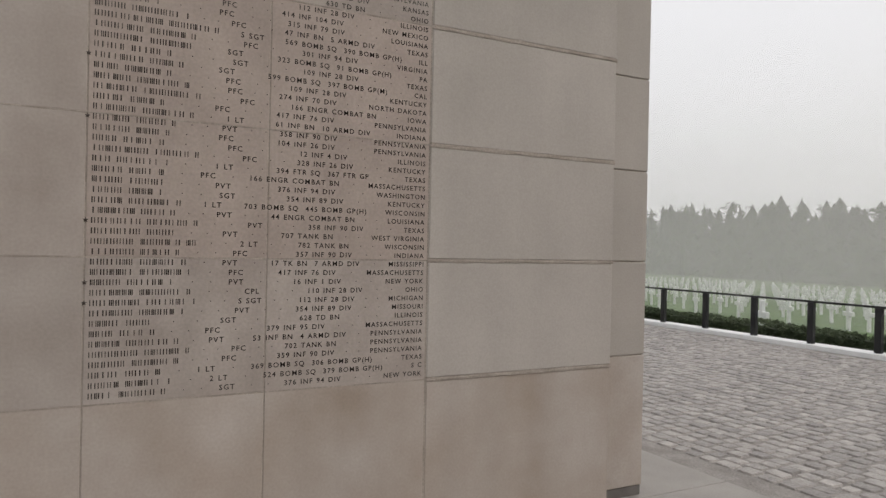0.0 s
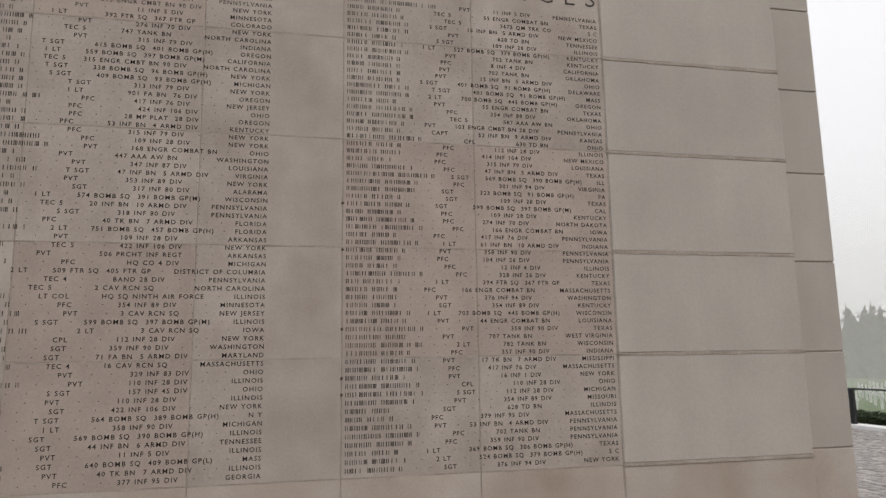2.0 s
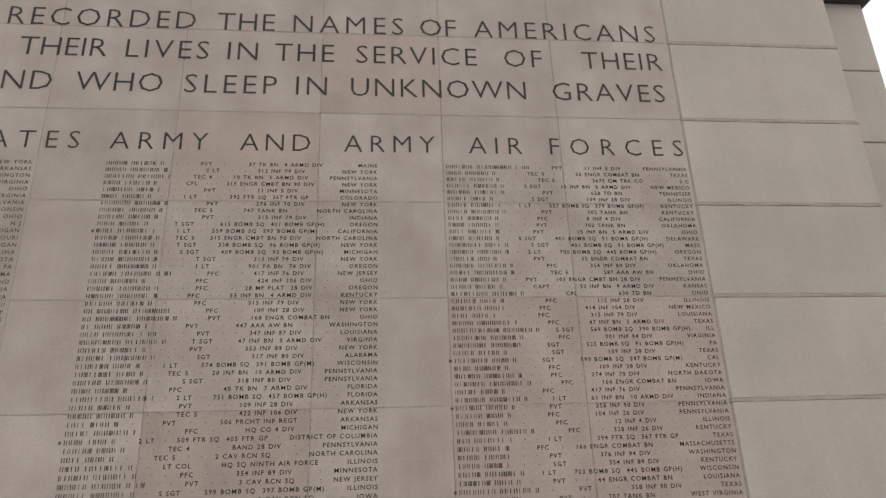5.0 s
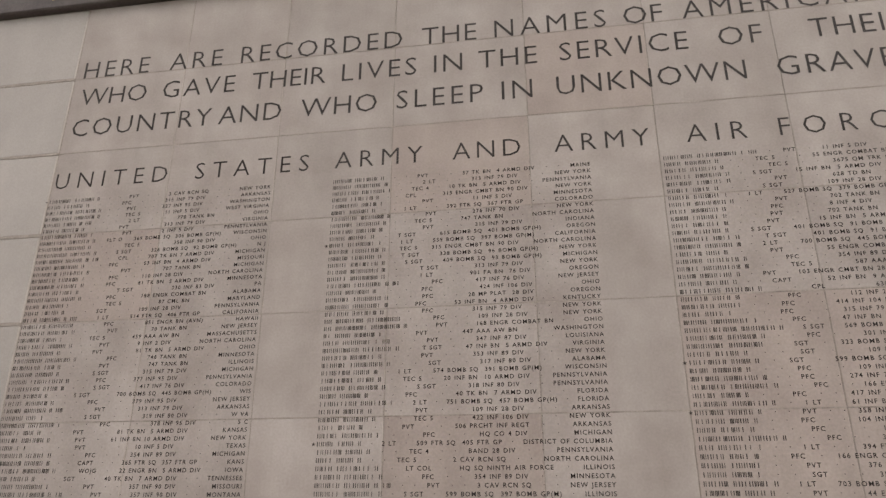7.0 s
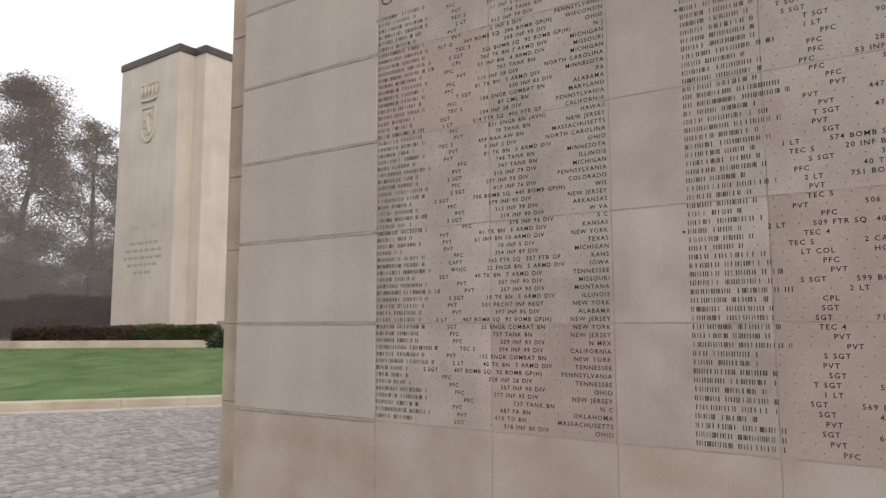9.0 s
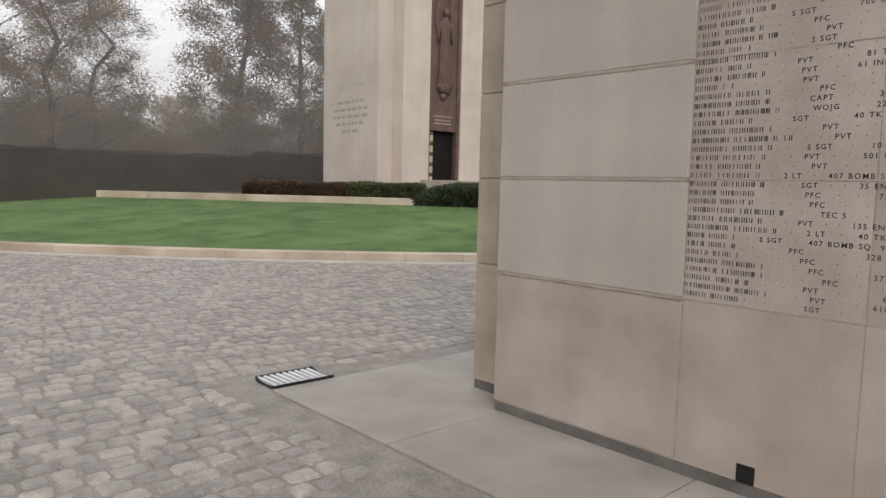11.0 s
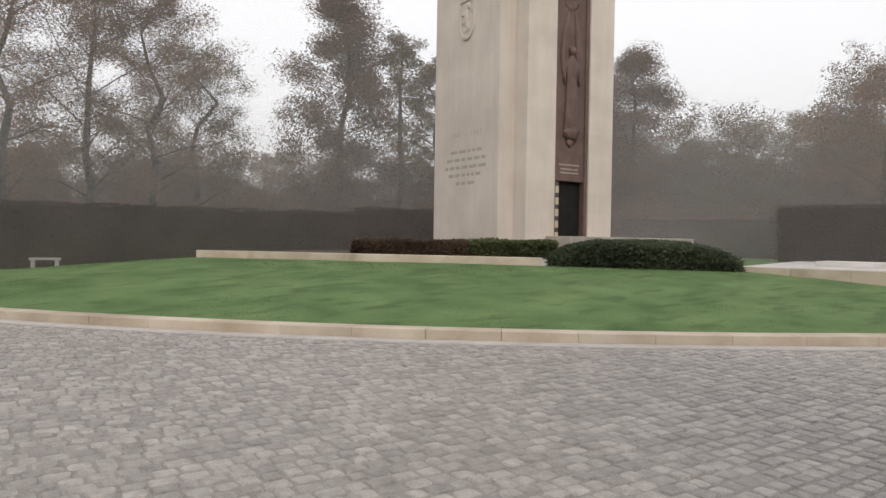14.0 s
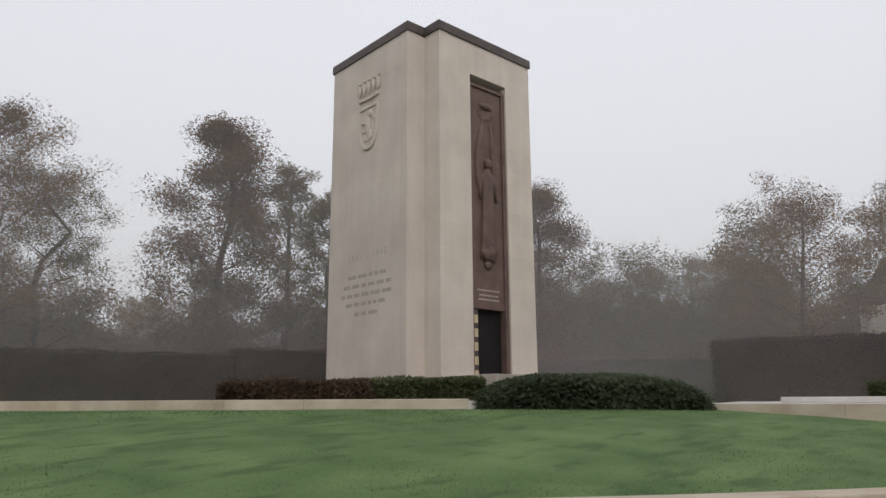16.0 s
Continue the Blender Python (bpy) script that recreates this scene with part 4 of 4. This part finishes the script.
def tree(seed, h, spread, clear, leaves, per, leaf_size, material, label, clump=0.9, up=0.5):
    """A trunk with limbs and twigs, and clumps of leaves round the twigs' ends."""
    rng = np.random.default_rng(seed)
    rr = random.Random(seed)
    v, f, tips = [], [], []
    knots = [Vector((0, 0, -0.4))]
    for k in range(1, 9):
        knots.append(Vector((rr.gauss(0, 0.14) * k * 0.4, rr.gauss(0, 0.14) * k * 0.4, h * 0.92 * k / 8)))
    r_at = lambda t: 0.025 + h * 0.0145 * (1 - t) ** 0.8
    for k in range(8):
        limb(v, f, knots[k], knots[k + 1], r_at(k / 8), r_at((k + 1) / 8), 8)
    n_limb = 26
    for i in range(n_limb):
        t = clear + (1 - clear) * (i + rr.random()) / n_limb * 0.98
        k = min(int(t * 8), 7)
        base = knots[k].lerp(knots[k + 1], t * 8 - k)
        a = i * 2.4 + rr.uniform(-0.5, 0.5)
        prof = math.sin(math.pi * min(max((t - clear) / (1 - clear) * 0.8 + 0.16, 0), 1)) ** 0.8
        reach = spread * prof * rr.uniform(0.65, 1.15)
        mid = base + Vector((math.cos(a), math.sin(a), up * rr.uniform(0.4, 1.0))) * reach * 0.55
        end = mid + Vector((math.cos(a + rr.uniform(-.4, .4)), math.sin(a + rr.uniform(-.4, .4)), up * rr.uniform(-0.1, 0.9))) * reach * 0.5
        r0 = r_at(t) * 0.3
        limb(v, f, base, mid, r0, r0 * 0.6)
        limb(v, f, mid, end, r0 * 0.6, r0 * 0.2)
        tips += [end, mid.lerp(end, 0.5)]
        for j in range(5):
            s = base.lerp(mid, rr.uniform(0.4, 1)) if j < 2 else mid.lerp(end, rr.uniform(0.1, 0.9))
            e = s + Vector((rr.gauss(0, 1), rr.gauss(0, 1), rr.gauss(0.25, 0.6))) * reach * 0.24
            limb(v, f, s, e, r0 * 0.3, r0 * 0.08, 4)
            tips += [e, s.lerp(e, 0.55)]
    tips.append(knots[-1])
    ob = empty("tree", 0, 0, -50, label=label, category="tree")
    raw("trunk", v, f, BARK, ob)
    lv_, lf_ = leaf_cloud([tuple(t) for t in tips], [clump * rr.uniform(0.6, 1.3) for _ in tips], per, leaf_size, rng)
    raw("crown", lv_, lf_, material, ob)
    return ob


kinds = {
    "brown": tree(11, 15, 4.0, 0.16, 0, 140, 0.056, LEAF_BROWN, "tall beech with thinning brown autumn leaves in the mist", 0.92, 0.85),
    "oak": tree(23, 15, 2.6, 0.08, 0, 230, 0.066, LEAF_DARK, "dense tall oak with dull dark brown foliage", 1.12, 0.6),
    "thin": tree(37, 13, 2.6, 0.25, 0, 60, 0.07, LEAF_GREEN, "slender tree with sparse upright twigs and few leaves", 0.6, 1.0),
    "broad": tree(41, 11, 4.6, 0.18, 0, 125, 0.056, LEAF_BROWN, "broad tree with sparse windswept brown leaves", 0.85, 0.7),
    "green": tree(53, 14, 3.7, 0.12, 0, 135, 0.058, LEAF_GREEN, "leafy green-brown woodland tree", 0.95, 0.6),
}
EYE = (-3.9, -0.6)


def polar(deg, dist):
    a = radians(deg)
    return EYE[0] - dist * math.sin(a), EYE[1] + dist * math.cos(a)


PLACES = [("green", 100, 30, 0.95, 40), ("brown", 88, 36, 1.02, 0), ("brown", 82, 37, 1.0, 120), ("brown", 77.2, 37, 0.95, 200), ("green", 73.5, 41, 0.92, 10),
          ("oak", 61.2, 40, 1.12, 0), ("thin", 55.8, 43, 1.15, 60), ("thin", 53.0, 46, 1.1, 150), ("oak", 50, 50, 0.9, 90), ("brown", 46, 48, 0.85, 30), ("oak", 37.2, 44, 0.95, 250),
          ("green", 33, 60, 0.72, 20), ("brown", 29, 61, 0.76, 140), ("green", 25.5, 60, 0.85, 60), ("brown", 22.5, 56, 0.72, 300), ("broad", 17.6, 37, 0.9, 20), ("green", 9, 45, 0.9, 70),
          ("brown", 4, 42, 0.9, 200), ("thin", 66, 62, 0.7, 45), ("brown", 67.5, 64, 0.6, 130), ("green", 106, 36, 1.0, 15), ("oak", 112, 40, 1.0, 15)]
for kind, deg, dist, k, turn in PLACES:
    x, y = polar(deg + (2.1 if deg > 48 else 0.4), dist)
    k *= 1.06
    t_ = copy_thing(kinds[kind], pose(x, y, 0.4, 0, 0, turn))
    t_.scale = (k, k, k)
for k in kinds.values():
    for o in (*k.children, k):
        bpy.data.objects.remove(o)


def belt(name, deg0, deg1, dist, depth, height, n, per, size, material, label, seed, cl=1.0):
    """A thicket seen as one mass."""
    rng = np.random.default_rng(seed)
    cs, rs = [], []
    for i in range(n):
        dg = rng.uniform(deg0, deg1)
        dd = dist + rng.uniform(0, depth)
        x, y = polar(dg, dd)
        top = height * (0.72 + 0.4 * noise.noise((dg * 0.21, seed, 0)) + 0.16 * noise.noise((dg * 0.9, seed, 3)))
        z = 0.3 + top * rng.random() ** 0.8
        cs.append((x, y, z))
        rs.append(cl * rng.uniform(0.6, 1.2))
    v, f = leaf_cloud(cs, rs, per, size, rng)
    v, f = v.tolist(), list(f)
    rows_, b0 = 9, len(v)
    cols = int((deg1 - deg0) * 2)
    for i in range(cols + 1):
        dg = deg0 + (deg1 - deg0) * i / cols
        top = height * (0.72 + 0.4 * noise.noise((dg * 0.21, seed, 0)) + 0.16 * noise.noise((dg * 0.9, seed, 3))) * 0.8
        for j in range(rows_ + 1):
            h_ = top * j / rows_
            x, y = polar(dg + 0.5 * noise.noise((dg, h_, 7)), dist + depth * 0.6 + 1.5 * noise.noise((dg * 0.5, h_ * 0.6, seed)) + 0.25 * h_)
            v.append((x, y, h_ + 0.7 * noise.noise((dg * 1.7, h_, 2))))
    for i in range(cols):
        for j in range(rows_):
            a = b0 + i * (rows_ + 1) + j
            f.append((a, a + rows_ + 1, a + rows_ + 2, a + 1))
    return tagged(raw(name, v, f, material), label, "woodland", kind="stuff")


belt("undergrowth", 44, 114, 41, 6, 9.6, 1900, 115, 0.078, LEAF_BROWN, "misty brown autumn woodland behind the lawn", 5, 1.15)
belt("undergrowth", 2, 44, 46, 6, 14.4, 1700, 120, 0.08, LEAF_GREEN, "dull green and brown woodland in the mist", 8, 1.2)
belt("undergrowth", 4, 112, 38, 3, 4.6, 1100, 100, 0.072, LEAF_DARK, "dark low thicket at the wood's edge", 14, 1.0)


def hedge(x, y, z, rz, w, d, h, n, size, material, label, seed, rnd_top=0.0, name="hedge", shag=0.07):
    """A clipped hedge: a dark inner mass with a coat of small leaves."""
    rng = np.random.default_rng(seed)
    ob = empty(name, x, y, z, label=label, category="hedge")
    ob.rotation_euler = (0, 0, radians(rz))
    bm = box(-w / 2 + 0.06, w / 2 - 0.06, -d / 2 + 0.06, d / 2 - 0.06, 0, h - 0.08)
    bmesh.ops.subdivide_edges(bm, edges=bm.edges[:], cuts=6, use_grid_fill=True)
    for vt in bm.verts:
        if rnd_top:
            vt.co.z *= max(0.05, 1 - rnd_top * (abs(vt.co.x) / (w / 2)) ** 4)
            vt.co.y *= 1 - 0.35 * rnd_top * (abs(vt.co.x) / (w / 2)) ** 3
        vt.co += Vector((noise.noise(vt.co * 1.7), noise.noise(vt.co * 1.7 + Vector((5, 0, 0))), noise.noise(vt.co * 1.7 + Vector((0, 7, 0))))) * 0.06
    part("inner_growth", bm, material, ob)
    pts = []
    areas = np.array((w * h, w * h, d * h, d * h, w * d))
    face = rng.choice(5, n, p=areas / areas.sum())
    a, b = rng.uniform(-0.5, 0.5, n), rng.uniform(-0.5, 0.5, n)
    X = np.where(face == 2, -w / 2, np.where(face == 3, w / 2, a * w))
    Y = np.where(face == 0, -d / 2, np.where(face == 1, d / 2, b * d))
    Y = np.where((face == 2) | (face == 3), a * d, Y)
    Z = np.where(face == 4, h, (b + 0.5) * h)
    if rnd_top:
        Z = Z * np.maximum(0.05, 1 - rnd_top * (np.abs(X) / (w / 2)) ** 4)
        Y = Y * (1 - 0.35 * rnd_top * (np.abs(X) / (w / 2)) ** 3)
    bump_ = np.array([noise.noise((px * 0.9, py * 0.9, pz * 0.9 + seed)) for px, py, pz in zip(X, Y, Z)]) * 0.09
    Z = Z + bump_ * (face == 4)
    v, f = leaf_cloud(np.stack([X, Y, Z], 1), np.full(n, shag), 3, size, rng)
    raw("foliage", v, f, material, ob)
    return ob


def between(p, q, z, d, h, n, size, material, label, seed, **kw):
    dx, dy = q[0] - p[0], q[1] - p[1]
    return hedge((p[0] + q[0]) / 2, (p[1] + q[1]) / 2, z, math.degrees(math.atan2(dy, dx)), math.hypot(dx, dy), d, h, n, size, material, label, seed, **kw)


between(polar(102, 29), polar(62, 29), 0.1, 1.2, 2.75, 9000, 0.055, HEDGE_DARK, "tall clipped dark hedge behind the lawn", 3)
between(polar(62, 29), polar(40, 34), 0.9, 1.2, 2.2, 5000, 0.055, HEDGE_DARK, "tall clipped dark hedge behind the chapel", 4)
between(polar(38, 36), polar(24.5, 36), 0.7, 1.2, 2.2, 4000, 0.055, HEDGE_DARK, "clipped dark hedge beyond the terrace", 6)
between(polar(24.5, 30), polar(5, 30), 0.7, 1.4, 2.6, 5000, 0.055, HEDGE_DARK, "tall clipped dark hedge block beyond the terrace", 7)
between(polar(14.5, 26), polar(5, 25), 0.98, 0.9, 0.6, 2500, 0.05, HEDGE_GREEN, "low clipped green box hedge on the terrace", 17)
u = (W2 - W1).normalized()
nrm = Vector((-u.y, u.x))
p_, q_, r_ = W1 + u * (L * 0.47) + nrm * 1.0, W1 + u * (L * 0.80) + nrm * 1.0, W1 + u * (L * 1.02) + nrm * 1.0
between(p_, q_, 1.11, 1.0, 0.47, 4500, 0.06, HEDGE_RED, "low red-brown autumn hedge along the border wall", 9, shag=0.13)
between(q_, r_, 1.11, 1.0, 0.5, 3000, 0.06, HEDGE_GREEN, "low green hedge along the border wall", 10, shag=0.14)
between((-15.7, 12.5), (-12.3, 16.5), 0.84, 1.6, 0.68, 17000, 0.06, SHRUB_DARK, "wide dark green spreading yew shrub on the lawn", 12, rnd_top=0.6, name="shrub", shag=0.29)

# ---- stone bench and small lamp ----
bench = empty("bench", *polar(88.5, 25), 0.4, label="low pale stone bench beside the lawn", category="bench")
part("seat", box(-0.5, 0.5, -0.2, 0.2, 0.3, 0.38, 0.015), CONCRETE, bench)
for sx_ in (-0.38, 0.38):
    part("leg", box(sx_ - 0.06, sx_ + 0.06, -0.16, 0.16, -0.5, 0.3, 0.01), CONCRETE, bench)
bench.rotation_euler = (0, 0, radians(80))

# ---- the twin wall, half hidden in the fog ----
twin = empty("twin_wall", -9.8, 41.5, 0, label="second pale memorial wall far off behind the hedge", category="memorial wall")
part("body", merge(box(-4.5, 4.5, -1.1, 1.1, 0, 5.74, 0.01), box(-5, -4.501, -0.82, 0.82, 0, 5.74, 0.01), box(4.501, 5, -0.82, 0.82, 0, 5.74, 0.01)), STONE, twin)
part("coping", box(-5.07, 5.07, -1.17, 1.17, 5.742, 6.1, 0.01), BRONZE, twin, "dark bronze coping band")

# ---- fence and burial lawn ----
fence = empty("fence", 18.45, 9, 0, label="black iron railing on a pale stone kerb", category="fence")
FX = lambda y: 18.4 + 0.02 * (y - 8)
f_inv = Matrix.Translation((-18.45, -9, 0))
ys = [-0.15 + 1.3 * k for k in range(18)]
for ya, yb in zip(ys, ys[1:]):
    p, q = (FX(ya), ya), (FX(yb), yb)
    ln, an = math.dist(p, q), math.atan2(q[1] - p[1], q[0] - p[0])
    for nm, b, m in (("top_rail", box(0, ln, -0.035, 0.035, 0.86, 0.9, 0.006), IRON), ("base_kerb", box(0, ln, -0.22, 0.16, -0.1, 0.07, 0.012), MARBLE)):
        o = part(nm, b, m, fence)
        o.matrix_parent_inverse = f_inv
        o.matrix_basis = pose(p[0], p[1], 0, 0, 0, math.degrees(an))
for ya in ys:
    o = part("post", box(FX(ya) - 0.045, FX(ya) + 0.045, ya - 0.06, ya + 0.06, 0.05, 0.87, 0.006), IRON, fence)
    o.matrix_parent_inverse = f_inv

bm = merge(box(-0.07, 0.07, -0.05, 0.05, -0.3, 1.02, 0.01), box(-0.3, -0.0705, -0.05, 0.05, 0.58, 0.74, 0.01), box(0.0705, 0.3, -0.05, 0.05, 0.58, 0.74, 0.01))
cross = part("grave_cross", bm, MARBLE)
tagged(cross, "white marble grave cross on the burial lawn", "grave cross", group="rows of grave crosses")
cross.location = (21.0, 8.2, slope_z(21.0) - 0.35)
rnd = random.Random(6)
for i in range(17):
    for j in range(17):
        x, y = 29.0 + i * 2.4 + 0.25 * j, 4.0 + j * 2.5 + i * 0.7
        if y / (x - 5) > 1.0 or y / (x - 5) < 0.02:
            continue
        copy_thing(cross, pose(x + rnd.uniform(-.05, .05), y, slope_z(x), rnd.uniform(-1, 1), rnd.uniform(-1, 1), 62))
cross.rotation_euler = (0, 0, radians(62))
border = hedge(19.6, 9.5, -0.1, 89, 20, 0.5, 0.32, 3500, 0.05, SHRUB_DARK, "low dark planting behind the railing", 21, name="border_planting")


# rings of translucent sheet added as fog haze round the plaza, thinning out upwards
def fog_sheet_mat(name, share, top):
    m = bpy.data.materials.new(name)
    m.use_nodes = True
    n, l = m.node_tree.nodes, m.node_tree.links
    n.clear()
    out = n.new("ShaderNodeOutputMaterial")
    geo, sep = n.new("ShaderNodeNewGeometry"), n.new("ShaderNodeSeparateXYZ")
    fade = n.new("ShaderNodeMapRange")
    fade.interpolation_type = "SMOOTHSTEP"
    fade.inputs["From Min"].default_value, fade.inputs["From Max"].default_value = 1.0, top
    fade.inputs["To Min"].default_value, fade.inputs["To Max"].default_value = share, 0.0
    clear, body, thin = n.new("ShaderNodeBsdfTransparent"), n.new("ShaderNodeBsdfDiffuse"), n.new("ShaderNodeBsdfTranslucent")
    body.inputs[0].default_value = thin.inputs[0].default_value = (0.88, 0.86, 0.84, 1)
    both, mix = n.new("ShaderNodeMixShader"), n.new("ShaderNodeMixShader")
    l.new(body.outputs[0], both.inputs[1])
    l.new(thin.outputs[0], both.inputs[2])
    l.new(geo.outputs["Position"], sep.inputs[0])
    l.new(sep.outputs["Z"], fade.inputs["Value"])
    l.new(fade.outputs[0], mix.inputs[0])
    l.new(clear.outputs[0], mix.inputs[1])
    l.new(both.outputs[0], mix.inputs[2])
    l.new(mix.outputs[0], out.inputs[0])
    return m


# Each ring is one upright sheet that veils the woods behind with haze.
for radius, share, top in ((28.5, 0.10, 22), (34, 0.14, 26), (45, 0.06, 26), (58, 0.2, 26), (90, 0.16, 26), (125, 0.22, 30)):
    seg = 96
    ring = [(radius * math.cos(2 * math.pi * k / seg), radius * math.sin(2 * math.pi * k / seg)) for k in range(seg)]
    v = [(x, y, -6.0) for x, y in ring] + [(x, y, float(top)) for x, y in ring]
    o = raw("mist", v, [(k, (k + 1) % seg, seg + (k + 1) % seg, seg + k) for k in range(seg)], fog_sheet_mat("mist", share, top))
    tagged(o, "thin grey sheet added as fog haze round the plaza", "fog", kind="stuff")


# far wood across the burial lawn, pale in the fog
def spruce_row(name, x0, span, n, h, material, label, seed):
    rng = np.random.default_rng(seed)
    v, f, cs, rs = [], [], [], []
    for i in range(n):
        y = -60 + span * i / n + rng.uniform(-1.5, 1.5)
        x = x0 + rng.uniform(0, 25)
        leafy = y < 116 + rng.uniform(-8, 8) or y > 172 or rng.random() < 0.25
        hh = h * (0.74 + 0.22 * noise.noise((y * 0.03, seed, 0)) + rng.uniform(-0.13, 0.13))
        wide = rng.uniform(4.5, 6.5) if leafy else rng.uniform(3.6, 5.0)
        for t in range(11):
            z0, z1 = -7 + hh * (t / 11.5), -7 + hh * ((t + 1.9) / 11.5)
            r = wide * (1 - (t / 11.6) ** (2.6 if leafy else 1.15)) * rng.uniform(0.75, 1.1) * 0.7
            for k in range(3 if t > 5 else 0):
                a = rng.uniform(0, 2 * math.pi)
                cs.append((x + r * math.cos(a), y + r * math.sin(a), z0 + rng.uniform(-0.5, 1.2)))
                rs.append((1.9 if leafy else 1.0) * rng.uniform(0.7, 1.2))
            b0 = len(v)
            ox, oy = rng.normal(0, 0.5, 2) if leafy else (0, 0)
            v.append((x + ox, y + oy, min(z1, hh - 7)))
            for k in range(15):
                a = 2 * math.pi * k / 15
                q = r * rng.uniform(0.5, 1.25)
                v.append((x + ox + q * math.cos(a), y + oy + q * math.sin(a), z0 + rng.uniform(-0.7, 0.7)))
            f += [(b0, b0 + 1 + k, b0 + 1 + (k + 1) % 15) for k in range(15)]
    lv_, lf_ = leaf_cloud(cs, rs, 16, 0.42, rng)
    k0 = len(v)
    v += lv_.tolist()
    f += [tuple(k0 + q for q in face) for face in lf_]
    return tagged(raw(name, v, f, material), label, "woodland", kind="stuff")


spruce_row("far_wood", 150, 380, 470, 25.5, FAR_TREES, "distant mixed wood of spruces and broad trees fading into fog", 3)


# ---- lawn grass ----
rng = np.random.default_rng(77)
n = 30000
a_ = rng.uniform(radians(-75), radians(-14), n)
r_g = LR - 0.45 - 9.5 * rng.random(n) ** 1.3
gxx, gyy = LC[0] + r_g * np.cos(a_), LC[1] + r_g * np.sin(a_)
gzz = np.array([lawn_z(px, py) for px, py in zip(gxx, gyy)])
t_ = rng.uniform(0, 2 * math.pi, n)
hh = rng.uniform(0.006, 0.02, n)
dx, dy = np.cos(t_) * 0.012, np.sin(t_) * 0.012
lean = rng.normal(0, 0.02, (n, 2))
v = np.stack([np.stack([gxx - dx, gyy - dy, gzz - 0.03], 1), np.stack([gxx + dx, gyy + dy, gzz - 0.03], 1),
              np.stack([gxx + lean[:, 0], gyy + lean[:, 1], gzz + hh], 1)], 1).reshape(-1, 3)
tagged(raw("grass", v, [(3 * i, 3 * i + 1, 3 * i + 2) for i in range(n)], BLADE), "short damp grass blades of the round lawn", "grass", kind="stuff")

# ---- setts of the plaza, last ----
rnd = random.Random(31)
near, far_v, far_f = [], [], []


def sett(x, y, w, l, h):
    """Eight-cornered stone top with sloped sides."""
    b = 0.014
    pts = []
    for sx_, sy_ in ((-1, -1), (1, -1), (1, 1), (-1, 1)):
        c = rnd.uniform(0.012, 0.028)
        jx, jy = rnd.uniform(-0.006, 0.006), rnd.uniform(-0.006, 0.006)
        X, Y = sx_ * w / 2 + jx, sy_ * l / 2 + jy
        first, second = ((X, Y - sy_ * c), (X - sx_ * c, Y))
        pts += [first, second] if sx_ * sy_ > 0 else [second, first]
    tilt = (rnd.uniform(-0.02, 0.02), rnd.uniform(-0.02, 0.02))
    lo = [(px, py, -0.03) for px, py in pts]
    hi = [(px * (1 - 2 * b / w), py * (1 - 2 * b / l), h + px * tilt[0] + py * tilt[1] - 0.003) for px, py in pts]
    top = (0, 0, h + 0.001)
    return lo + hi + [top]


order = [0, 1, 2, 3, 4, 5, 6, 7]
FACES = [(k, (k + 1) % 8, 8 + (k + 1) % 8, 8 + k) for k in range(8)] + [(8 + k, 8 + (k + 1) % 8, 16) for k in range(8)]
row_w = 0.168
for i in range(-126, 122):
    x = i * row_w
    y = -3.6 + rnd.uniform(0, 0.2)
    while y < 13.5:
        l = rnd.uniform(0.135, 0.225)
        yc = y + l / 2
        y += l
        xx = x + 0.05 * math.sin(yc * 0.8 + x * 0.3)
        if AX0 - 0.32 < xx < AX1 + 0.3 and -1.36 < yc < AY1 + 0.3:
            continue
        if 0.3 < xx < 9.3 and yc > -2.2:
            continue
        if -1.95 < xx < -1.3 and -1.2 < yc < -0.35:
            continue
        if math.hypot(xx - LC[0], yc - LC[1]) < LR + 0.42 or xx > FX(yc) - 0.35:
            continue
        if xx < -9 and yc < -3 or (xx > 9 and yc < -1.5):
            continue
        p = sett(xx, yc, row_w - 0.014, l - 0.014, rnd.uniform(-0.014, 0.0))
        if -3.75 < xx < 0.2 and -3.2 < yc < -0.2 and len(near) < 298:
            near.append((xx, yc, p))
        else:
            b0 = len(far_v)
            far_v += [(q[0] + xx, q[1] + yc, q[2]) for q in p]
            far_f += [tuple(b0 + q for q in g) for g in FACES]
o = raw("setts", far_v, far_f, SETT_FAR, plaza)
tagged(o, kind="stuff")
shapes = []
for xx, yc, p in near:
    o = raw("sett", p, FACES, SETT, plaza)
    o.location = (xx, yc, 0)
